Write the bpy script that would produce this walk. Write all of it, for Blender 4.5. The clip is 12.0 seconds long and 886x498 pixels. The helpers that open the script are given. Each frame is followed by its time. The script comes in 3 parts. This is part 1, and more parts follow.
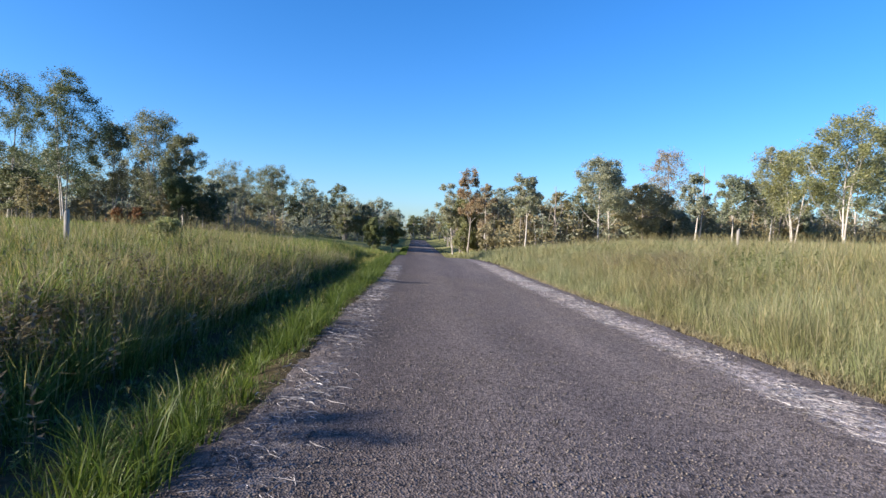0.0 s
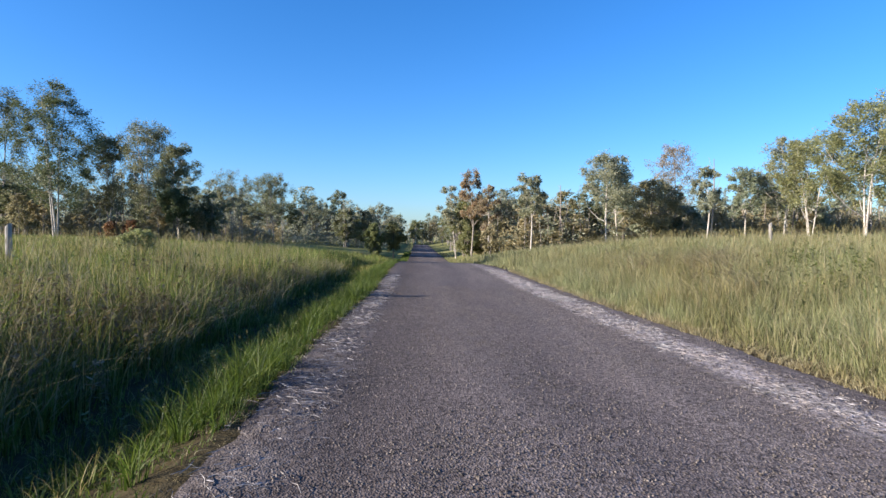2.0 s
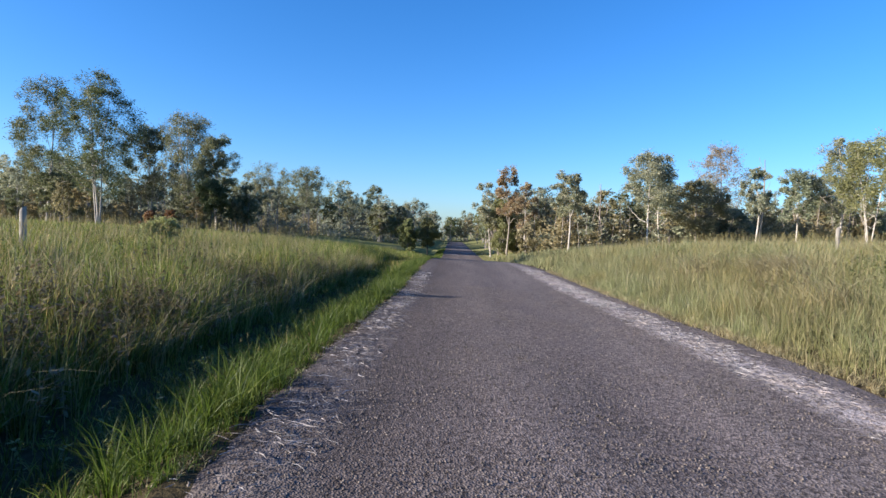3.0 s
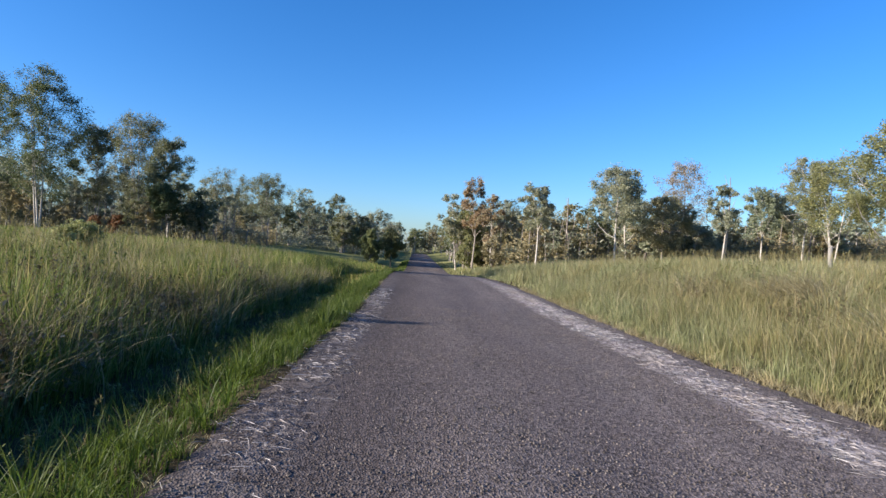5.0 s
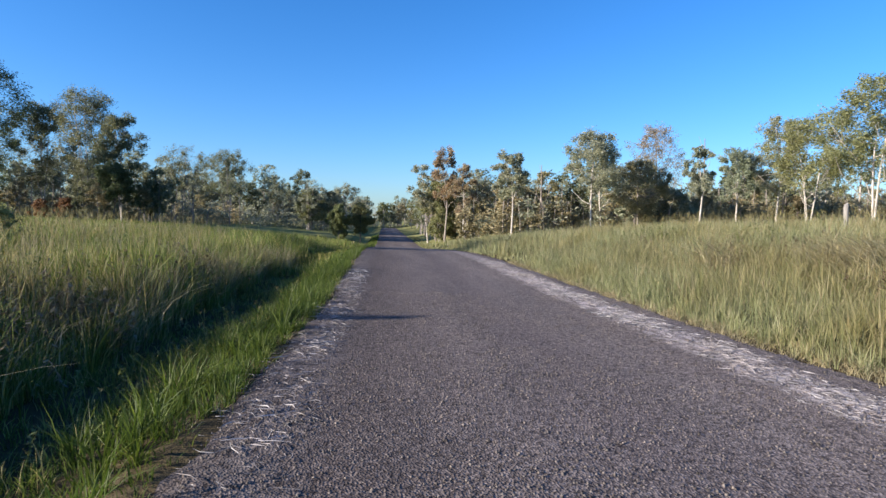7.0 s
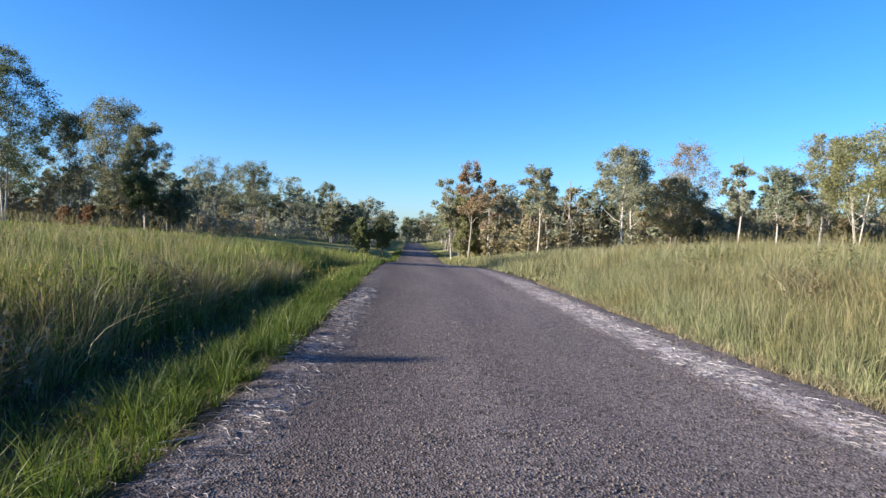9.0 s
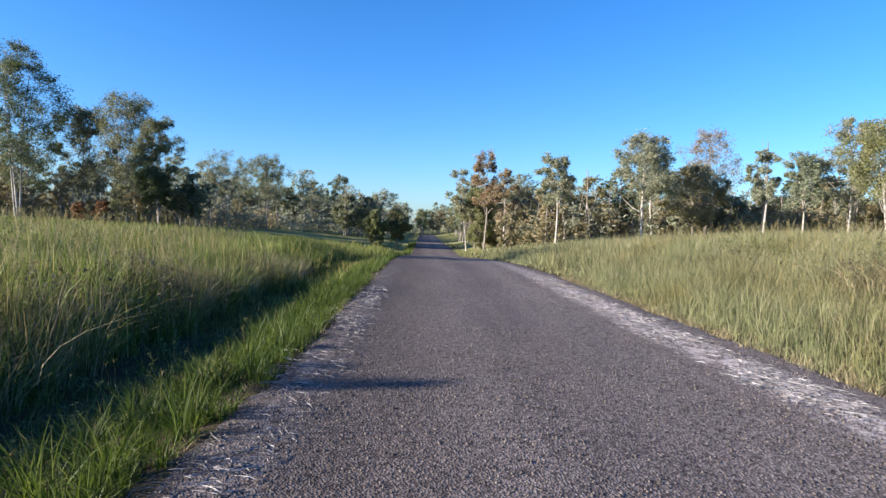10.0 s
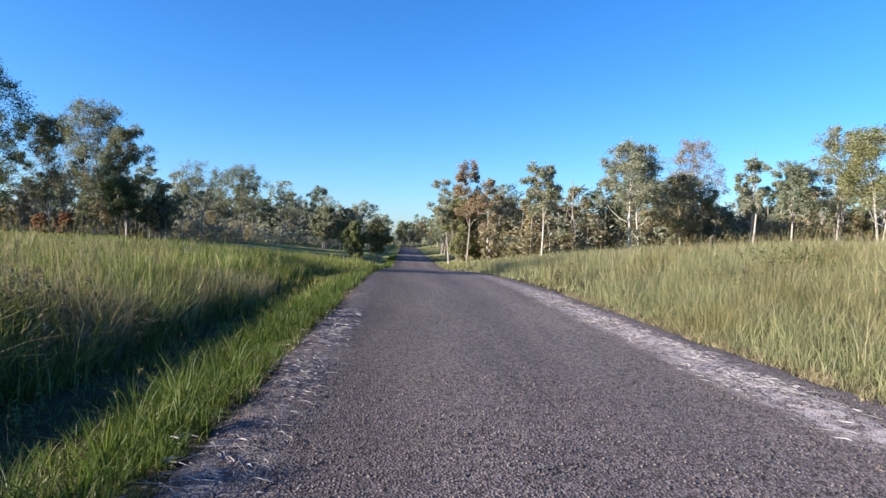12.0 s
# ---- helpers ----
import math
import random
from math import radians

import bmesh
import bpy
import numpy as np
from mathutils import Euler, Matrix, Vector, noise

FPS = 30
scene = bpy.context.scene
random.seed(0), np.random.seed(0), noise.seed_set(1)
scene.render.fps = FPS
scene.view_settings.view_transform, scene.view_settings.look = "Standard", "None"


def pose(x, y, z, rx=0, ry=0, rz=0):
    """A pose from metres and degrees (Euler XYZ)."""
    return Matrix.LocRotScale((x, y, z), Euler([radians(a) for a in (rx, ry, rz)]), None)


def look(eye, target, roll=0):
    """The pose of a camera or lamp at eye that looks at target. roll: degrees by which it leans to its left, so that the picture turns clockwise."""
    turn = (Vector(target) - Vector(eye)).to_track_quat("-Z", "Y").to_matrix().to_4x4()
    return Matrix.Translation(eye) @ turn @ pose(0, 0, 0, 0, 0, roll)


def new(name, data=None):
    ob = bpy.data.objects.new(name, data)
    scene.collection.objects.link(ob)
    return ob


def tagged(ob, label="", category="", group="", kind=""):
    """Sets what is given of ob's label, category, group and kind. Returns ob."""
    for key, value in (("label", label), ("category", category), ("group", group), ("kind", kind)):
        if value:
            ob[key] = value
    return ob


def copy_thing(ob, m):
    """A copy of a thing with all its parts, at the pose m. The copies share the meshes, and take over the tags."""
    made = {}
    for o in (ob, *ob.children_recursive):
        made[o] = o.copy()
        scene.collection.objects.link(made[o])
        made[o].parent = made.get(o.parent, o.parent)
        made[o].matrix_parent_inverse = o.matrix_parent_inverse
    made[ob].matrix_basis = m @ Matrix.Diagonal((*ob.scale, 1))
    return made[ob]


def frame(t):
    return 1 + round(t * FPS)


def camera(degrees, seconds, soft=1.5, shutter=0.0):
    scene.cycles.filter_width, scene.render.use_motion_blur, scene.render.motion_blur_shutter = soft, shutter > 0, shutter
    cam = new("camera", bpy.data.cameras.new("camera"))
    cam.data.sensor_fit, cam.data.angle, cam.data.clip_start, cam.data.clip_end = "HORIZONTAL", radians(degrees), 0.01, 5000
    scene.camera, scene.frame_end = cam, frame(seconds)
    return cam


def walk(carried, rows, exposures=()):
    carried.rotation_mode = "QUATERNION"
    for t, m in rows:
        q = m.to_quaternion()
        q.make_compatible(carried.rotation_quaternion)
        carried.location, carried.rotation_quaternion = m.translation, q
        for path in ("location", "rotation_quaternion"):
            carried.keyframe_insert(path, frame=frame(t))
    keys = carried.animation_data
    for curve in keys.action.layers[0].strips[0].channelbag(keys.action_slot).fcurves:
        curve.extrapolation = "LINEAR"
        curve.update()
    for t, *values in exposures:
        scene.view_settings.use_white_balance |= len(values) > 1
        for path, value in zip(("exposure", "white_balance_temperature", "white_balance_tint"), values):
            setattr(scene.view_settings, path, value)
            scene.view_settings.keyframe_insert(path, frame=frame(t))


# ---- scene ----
cam = camera(74.0, 12.0)
PATH = [
    (0, (-0.58, -1.092, 1.643), (-0.48, 0.905, 1.586), 2.1),
    (0.5, (-0.52, -0.499, 1.668), (-0.352, 1.493, 1.611), 2.8),
    (1, (-0.497, 0.181, 1.653), (-0.301, 2.17, 1.575), 0.1),
    (1.5, (-0.408, 0.928, 1.654), (-0.263, 2.921, 1.568), 0.0),
    (2, (-0.404, 1.648, 1.641), (-0.315, 3.646, 1.597), 0.3),
    (2.5, (-0.379, 2.392, 1.611), (-0.382, 4.392, 1.568), 0.8),
    (3, (-0.347, 3.103, 1.584), (-0.375, 5.102, 1.529), 1.8),
    (3.5, (-0.284, 3.853, 1.585), (-0.226, 5.851, 1.535), 0.8),
    (3.7, (-0.268, 4.16, 1.583), (-0.196, 6.157, 1.516), 1.2),
    (5.3, (-0.446, 6.095, 1.592), (-0.354, 8.093, 1.588), 2.9),
    (5.5, (-0.489, 6.36, 1.586), (-0.416, 8.359, 1.571), 1.8),
    (6, (-0.537, 7.01, 1.558), (-0.492, 9.01, 1.554), 1.5),
    (6.5, (-0.575, 7.777, 1.554), (-0.427, 9.77, 1.477), 1.3),
    (7, (-0.639, 8.475, 1.535), (-0.439, 10.463, 1.436), 0.8),
    (7.2, (-0.605, 8.708, 1.499), (-0.449, 10.702, 1.466), 0.7),
    (8.8, (-0.294, 10.543, 1.481), (-0.164, 12.537, 1.409), 1.5),
    (9, (-0.311, 10.827, 1.467), (-0.195, 12.823, 1.42), 2.0),
    (9.5, (-0.305, 11.501, 1.476), (-0.204, 13.498, 1.425), 0.1),
    (10, (-0.314, 12.157, 1.491), (-0.246, 14.154, 1.414), 1.4),
    (10.5, (-0.343, 12.871, 1.466), (-0.207, 14.865, 1.381), -0.4),
    (11, (-0.358, 13.561, 1.457), (-0.277, 15.557, 1.372), -0.2),
    (11.5, (-0.389, 14.223, 1.421), (-0.242, 16.216, 1.336), 1.2),
    (12, (-0.348, 14.799, 1.409), (-0.216, 16.794, 1.375), 1.2),
]
walk(cam, [(t, look(eye, target, roll)) for t, eye, target, roll in PATH],
     exposures=[(0, 1.5), (2, 1.46), (3.5, 1.45), (5.5, 1.27), (6, 1.22), (6.5, 1.3), (7.2, 1.41), (9, 1.52), (12, 1.56)])

# ---- light ----
SUN_AZ = (-0.96, -0.28)          # towards the sun, in plan
SUN_EL = radians(18.5)
world = bpy.data.worlds.new("sky")
scene.world = world
world.use_nodes = True
wn = world.node_tree.nodes
sky = wn.new("ShaderNodeTexSky")
sky.sky_type = "NISHITA"
sky.sun_disc = False
sky.sun_elevation = SUN_EL
sky.sun_rotation = math.atan2(SUN_AZ[0], SUN_AZ[1])
sky.air_density, sky.dust_density, sky.ozone_density = 1.0, 0.6, 4.0
wn["Background"].inputs["Strength"].default_value = 0.073
deep = wn.new("ShaderNodeHueSaturation")
deep.inputs["Saturation"].default_value = 1.14
tint = wn.new("ShaderNodeMix")
tint.data_type, tint.blend_type = "RGBA", "MULTIPLY"
tint.inputs["Factor"].default_value = 1.0
tint.inputs["B"].default_value = (0.86, 1.01, 1.28, 1)
world.node_tree.links.new(sky.outputs[0], tint.inputs["A"])
world.node_tree.links.new(tint.outputs["Result"], deep.inputs["Color"])
world.node_tree.links.new(deep.outputs[0], wn["Background"].inputs["Color"])
sun = new("sun", bpy.data.lights.new("sun", "SUN"))
sun.data.energy = 5.0
sun.data.angle = radians(0.53)
sun.data.color = (1.0, 0.90, 0.77)
sun.matrix_world = look((0, 0, 30), (-SUN_AZ[0] * 10, -SUN_AZ[1] * 10, 30 - 10 * math.tan(SUN_EL)))

# ---- materials ----


def material(name, rough=0.8):
    m = bpy.data.materials.new(name)
    m.use_nodes = True
    b = m.node_tree.nodes["Principled BSDF"]
    b.inputs["Roughness"].default_value = rough
    b.inputs["Specular IOR Level"].default_value = 0.3
    return m, m.node_tree.nodes, m.node_tree.links, b


def ramp(nodes, links, fac, stops):
    r = nodes.new("ShaderNodeValToRGB")
    e = r.color_ramp.elements
    e.remove(e[1])
    e[0].position, e[0].color = stops[0][0], (*stops[0][1], 1)
    for p, c in stops[1:]:
        e.new(p).color = (*c, 1)
    links.new(fac, r.inputs["Fac"])
    return r.outputs["Color"]


def noise_tex(nodes, links, scale, detail=4, rough=0.6, vec=None, stretch=None):
    n = nodes.new("ShaderNodeTexNoise")
    n.inputs["Scale"].default_value, n.inputs["Detail"].default_value, n.inputs["Roughness"].default_value = scale, detail, rough
    if vec is None:
        vec = nodes.new("ShaderNodeNewGeometry").outputs["Position"]
    if stretch:
        mp = nodes.new("ShaderNodeMapping")
        mp.inputs["Scale"].default_value = stretch
        links.new(vec, mp.inputs["Vector"])
        vec = mp.outputs["Vector"]
    links.new(vec, n.inputs["Vector"])
    return n.outputs["Fac"]


def mix(nodes, links, fac, a, b, mode="MIX"):
    m = nodes.new("ShaderNodeMix")
    m.data_type, m.blend_type = "RGBA", mode
    for s, v in ((m.inputs["Factor"], fac), (m.inputs["A"], a), (m.inputs["B"], b)):
        if isinstance(v, (int, float)):
            s.default_value = v
        elif isinstance(v, tuple):
            s.default_value = (*v, 1)
        else:
            links.new(v, s)
    return m.outputs["Result"]


def bump(nodes, links, b, height, strength, dist):
    n = nodes.new("ShaderNodeBump")
    n.inputs["Strength"].default_value, n.inputs["Distance"].default_value = strength, dist
    links.new(height, n.inputs["Height"])
    links.new(n.outputs["Normal"], b.inputs["Normal"])


def leafy(name, stops, patch, rough=0.55, through_light=0.35, patch_scale=0.35):
    """Thin leaves or blades: the colour varies from blade to blade and in patches, and light passes through."""
    m, nodes, links, b = material(name, rough)
    geo = nodes.new("ShaderNodeNewGeometry")
    col = ramp(nodes, links, geo.outputs["Random Per Island"], stops)
    pn = noise_tex(nodes, links, patch_scale, 3, 0.6)
    pf = ramp(nodes, links, pn, [(0.42, (0, 0, 0)), (0.62, (1, 1, 1))])
    col = mix(nodes, links, pf, col, patch, "MULTIPLY")
    tn = ramp(nodes, links, noise_tex(nodes, links, patch_scale * 9, 2, 0.6), [(0.35, (0.66, 0.68, 0.66)), (0.65, (1.15, 1.12, 1.05))])
    col = mix(nodes, links, 1.0, col, tn, "MULTIPLY")
    oi = nodes.new("ShaderNodeObjectInfo")
    tint = ramp(nodes, links, oi.outputs["Random"], [(0, (0.86, 0.92, 0.84)), (0.5, (1, 1, 1)), (1, (1.0, 0.94, 0.86))])
    col = mix(nodes, links, 1.0, col, tint, "MULTIPLY")
    links.new(col, b.inputs["Base Color"])
    t = nodes.new("ShaderNodeBsdfTranslucent")
    links.new(col, t.inputs["Color"])
    mx = nodes.new("ShaderNodeMixShader")
    mx.inputs["Fac"].default_value = through_light
    links.new(b.outputs[0], mx.inputs[1])
    links.new(t.outputs[0], mx.inputs[2])
    links.new(mx.outputs[0], nodes["Material Output"].inputs["Surface"])
    return m


def bark(name, light, dark):
    m, nodes, links, b = material(name, 0.85)
    n1 = noise_tex(nodes, links, 3.0, 5, 0.65, stretch=(1, 1, 0.25))
    col = ramp(nodes, links, n1, [(0.35, dark), (0.6, light)])
    links.new(col, b.inputs["Base Color"])
    bump(nodes, links, b, noise_tex(nodes, links, 14, 4, 0.6, stretch=(1, 1, 0.2)), 0.5, 0.03)
    return m


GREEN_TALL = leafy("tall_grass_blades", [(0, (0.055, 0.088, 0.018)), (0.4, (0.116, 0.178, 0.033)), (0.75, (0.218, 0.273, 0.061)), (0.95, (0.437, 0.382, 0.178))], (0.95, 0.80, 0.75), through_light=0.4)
GREEN_FIELD = leafy("field_grass_blades", [(0, (0.140, 0.174, 0.084)), (0.4, (0.213, 0.247, 0.124)), (0.75, (0.282, 0.303, 0.177)), (0.95, (0.354, 0.344, 0.240))], (0.84, 0.74, 0.64))
VERGE = leafy("verge_grass_blades", [(0, (0.036, 0.067, 0.010)), (0.5, (0.072, 0.120, 0.019)), (0.9, (0.130, 0.173, 0.036))], (0.85, 0.82, 0.7), through_light=0.45, patch_scale=0.8)
STRAW = leafy("dry_straw", [(0, (0.221, 0.178, 0.102)), (0.5, (0.315, 0.272, 0.162)), (1, (0.425, 0.383, 0.264))], (0.85, 0.85, 0.78), 0.7, 0.4)
SEED = leafy("seed_plumes", [(0, (0.187, 0.176, 0.083)), (0.6, (0.275, 0.264, 0.132)), (1, (0.374, 0.341, 0.198))], (0.9, 0.85, 0.8), 0.7, 0.4)
LITTER = leafy("bleached_litter", [(0, (0.199, 0.168, 0.188)), (0.5, (0.330, 0.295, 0.339)), (1, (0.479, 0.438, 0.508))], (0.85, 0.8, 0.78), 0.8, 0.05)
WEED = leafy("weed_leaves", [(0, (0.09, 0.13, 0.04)), (0.6, (0.17, 0.21, 0.07)), (1, (0.27, 0.28, 0.12))], (0.85, 0.8, 0.7))
PALE_WEED = leafy("pale_weed_leaves", [(0, (0.24, 0.27, 0.12)), (0.6, (0.34, 0.37, 0.18)), (1, (0.45, 0.46, 0.26))], (0.9, 0.9, 0.8), through_light=0.5)
BROWN_WEED = leafy("withered_weed_leaves", [(0, (0.12, 0.09, 0.06)), (0.6, (0.22, 0.17, 0.11)), (1, (0.33, 0.28, 0.20))], (0.85, 0.8, 0.7))
LEAF_GUM = leafy("gum_leaves", [(0, (0.207, 0.227, 0.161)), (0.5, (0.323, 0.345, 0.254)), (1, (0.469, 0.468, 0.375))], (0.9, 0.93, 0.9), 0.45, 0.5)
LEAF_OLIVE = leafy("olive_leaves", [(0, (0.124, 0.142, 0.076)), (0.5, (0.200, 0.210, 0.123)), (1, (0.317, 0.296, 0.205))], (0.85, 0.9, 0.82), 0.45, 0.45)
LEAF_DARK = leafy("dark_leaves", [(0, (0.083, 0.104, 0.057)), (0.6, (0.140, 0.161, 0.082)), (1, (0.229, 0.230, 0.139))], (0.85, 0.9, 0.8), 0.5, 0.4)
LEAF_YELLOW = leafy("yellow_green_leaves", [(0, (0.175, 0.192, 0.096)), (0.5, (0.279, 0.291, 0.142)), (1, (0.395, 0.384, 0.218))], (0.88, 0.88, 0.78), 0.5, 0.5)
LEAF_RED = leafy("reddish_leaves", [(0, (0.250, 0.175, 0.119)), (0.5, (0.362, 0.263, 0.188)), (1, (0.425, 0.388, 0.263))], (0.88, 0.88, 0.8), 0.5, 0.45)
LEAF_RUST = leafy("rust_leaves", [(0, (0.22, 0.10, 0.055)), (0.5, (0.32, 0.16, 0.09)), (1, (0.36, 0.24, 0.14))], (0.88, 0.88, 0.8), 0.5, 0.45)
LEAF_BROWN = leafy("brownish_leaves", [(0, (0.232, 0.206, 0.123)), (0.5, (0.355, 0.311, 0.198)), (1, (0.478, 0.424, 0.287))], (0.88, 0.88, 0.82), 0.5, 0.5)
BARK_PALE = bark("pale_gum_bark", (0.46, 0.42, 0.38), (0.25, 0.22, 0.19))
BARK_DARK = bark("dark_rough_bark", (0.12, 0.095, 0.075), (0.05, 0.04, 0.033))
BARK_GREY = bark("grey_bark", (0.28, 0.245, 0.215), (0.14, 0.115, 0.10))
CHIP = leafy("stone_chip", [(0, (0.05, 0.042, 0.038)), (0.5, (0.11, 0.093, 0.088)), (0.9, (0.19, 0.163, 0.152))], (0.85, 0.85, 0.85), 0.85, 0.0)
WOOD = bark("weathered_wood", (0.28, 0.26, 0.24), (0.15, 0.135, 0.12))


def ground_material():
    m, nodes, links, b = material("grassy_earth", 1.0)
    b.inputs["Specular IOR Level"].default_value = 0.0
    n1 = noise_tex(nodes, links, 0.12, 5, 0.6)
    n2 = noise_tex(nodes, links, 9, 5, 0.7)
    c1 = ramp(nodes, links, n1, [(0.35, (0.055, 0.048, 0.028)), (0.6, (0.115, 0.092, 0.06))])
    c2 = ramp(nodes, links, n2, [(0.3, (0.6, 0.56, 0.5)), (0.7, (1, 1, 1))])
    # grazed pasture further off, dark brown earth nearer by
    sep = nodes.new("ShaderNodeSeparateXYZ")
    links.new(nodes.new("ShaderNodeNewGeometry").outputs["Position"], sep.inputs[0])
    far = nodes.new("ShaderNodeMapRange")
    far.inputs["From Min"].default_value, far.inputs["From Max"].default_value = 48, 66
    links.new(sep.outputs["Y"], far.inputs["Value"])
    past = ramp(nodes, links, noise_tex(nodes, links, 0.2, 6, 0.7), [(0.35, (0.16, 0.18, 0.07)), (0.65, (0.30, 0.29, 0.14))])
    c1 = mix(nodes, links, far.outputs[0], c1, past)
    links.new(mix(nodes, links, 1.0, c1, c2, "MULTIPLY"), b.inputs["Base Color"])
    bump(nodes, links, b, n2, 0.8, 0.05)
    return m


def road_material():
    """Worn chip seal, with bleached dust and chaff along both edges."""
    m, nodes, links, b = material("chip_seal", 0.9)
    b.inputs["Specular IOR Level"].default_value = 0.15
    pos = nodes.new("ShaderNodeNewGeometry").outputs["Position"]
    vor = nodes.new("ShaderNodeTexVoronoi")
    vor.inputs["Scale"].default_value = 58
    links.new(pos, vor.inputs["Vector"])
    chip = ramp(nodes, links, vor.outputs["Color"], [(0.1, (0.065, 0.054, 0.051)), (0.5, (0.15, 0.126, 0.119)), (0.9, (0.26, 0.224, 0.21))])
    mid = noise_tex(nodes, links, 16, 3, 0.7)
    holes = ramp(nodes, links, mid, [(0.36, (0.25, 0.24, 0.24)), (0.5, (1, 1, 1))])
    col = mix(nodes, links, 0.75, chip, holes, "MULTIPLY")
    pits = ramp(nodes, links, noise_tex(nodes, links, 30, 2, 0.5), [(0.32, (0.2, 0.19, 0.19)), (0.38, (1, 1, 1))])
    col = mix(nodes, links, 0.8, col, pits, "MULTIPLY")
    wide = noise_tex(nodes, links, 0.7, 4, 0.6, stretch=(1.5, 0.25, 1))
    col = mix(nodes, links, 1.0, col, ramp(nodes, links, wide, [(0.3, (0.78, 0.77, 0.78)), (0.7, (1.12, 1.08, 1.06))]), "MULTIPLY")
    # the strips along the edges follow the edges as the seal narrows
    sep = nodes.new("ShaderNodeSeparateXYZ")
    links.new(pos, sep.inputs[0])
    narrow = nodes.new("ShaderNodeMapRange")
    for key, v in (("From Min", 5), ("From Max", 20), ("To Min", 0.935), ("To Max", 1.08)):
        narrow.inputs[key].default_value = v
    links.new(sep.outputs["Y"], narrow.inputs["Value"])
    across = nodes.new("ShaderNodeMath")
    across.operation = "MULTIPLY"
    links.new(sep.outputs["X"], across.inputs[0])
    links.new(narrow.outputs[0], across.inputs[1])
    wob = noise_tex(nodes, links, 1.6, 5, 0.75)
    add = nodes.new("ShaderNodeMath")
    add.operation = "MULTIPLY_ADD"
    links.new(wob, add.inputs[0])
    add.inputs[1].default_value = 0.8
    links.new(across.outputs[0], add.inputs[2])
    mr = nodes.new("ShaderNodeMapRange")
    mr.inputs["From Min"].default_value, mr.inputs["From Max"].default_value = -2.4, 6.1
    links.new(add.outputs[0], mr.inputs["Value"])
    span = 8.5

    def at(x):
        return (x + 0.4 + 2.4) / span
    # darker colour by the verge paints in shade there; two paler wheel tracks
    shade_and_tracks = ramp(nodes, links, mr.outputs[0], [(at(-1.7), (0.50, 0.48, 0.47)), (at(-0.7), (0.66, 0.64, 0.63)), (at(0.4), (0.95, 0.94, 0.94)), (at(1.4), (0.88, 0.86, 0.86)), (at(2.4), (1.08, 1.08, 1.08)), (at(3.3), (0.95, 0.94, 0.94)), (at(4.5), (0.85, 0.83, 0.83))])
    col = mix(nodes, links, 1.0, col, shade_and_tracks, "MULTIPLY")
    edge = ramp(nodes, links, mr.outputs[0], [(at(-1.9), (0.06, 0.06, 0.06)), (at(-1.45), (0.18, 0.18, 0.18)), (at(-1.05), (0, 0, 0)),
                                              (at(3.2), (0, 0, 0)), (at(3.6), (0.85, 0.85, 0.85)), (at(3.98), (0.8, 0.8, 0.8)), (at(4.2), (0.10, 0.10, 0.10)), (at(4.8), (0.2, 0.18, 0.17))])
    fade = nodes.new("ShaderNodeMapRange")
    for key, v in (("From Min", 26), ("From Max", 48), ("To Min", 1.0), ("To Max", 0.0)):
        fade.inputs[key].default_value = v
    links.new(sep.outputs["Y"], fade.inputs["Value"])
    edge = mix(nodes, links, 1.0, edge, fade.outputs[0], "MULTIPLY")
    streak = noise_tex(nodes, links, 9, 6, 0.8, stretch=(1.0, 0.55, 1))
    sf = ramp(nodes, links, streak, [(0.43, (0, 0, 0)), (0.55, (1, 1, 1))])
    dust = ramp(nodes, links, noise_tex(nodes, links, 40, 3, 0.7), [(0.3, (0.36, 0.30, 0.285)), (0.7, (0.68, 0.60, 0.57))])
    fac = mix(nodes, links, 1.0, edge, sf, "MULTIPLY")
    col = mix(nodes, links, fac, col, dust)
    links.new(col, b.inputs["Base Color"])
    hsum = mix(nodes, links, 0.5, vor.outputs["Distance"], mid)
    bump(nodes, links, b, hsum, 0.9, 0.02)
    return m


GROUND, ROAD = ground_material(), road_material()

# ---- the lie of the land ----
ROAD_L, ROAD_R, FALL = -1.9, 4.9, 0.0276
EDGE_Y, EDGE_L, EDGE_R = (0, 5, 11, 15, 18, 28, 60), (-2.25, -2.04, -2.0, -1.9, -1.76, -1.76, -1.85), (5.15, 5.12, 4.95, 4.75, 4.6, 4.5, 4.5)


def smooth(a, b, v):
    k = np.clip((np.asarray(v, float) - a) / (b - a), 0, 1)
    return k * k * (3 - 2 * k)


def edge_shift(x, y):
    """How far the frayed road edges wander from their nominal lines."""
    left, right = np.interp(y, EDGE_Y, EDGE_L) - ROAD_L, np.interp(y, EDGE_Y, EDGE_R) - ROAD_R
    return left * (1 - smooth(0, 2.5, np.abs(x - ROAD_L))) + right * (1 - smooth(0, 2.5, np.abs(x - ROAD_R)))


def road_z(x, y):
    return -FALL * (np.clip(x, -3, 6) + 0.4) - 2.1 * smooth(30, 95, y)


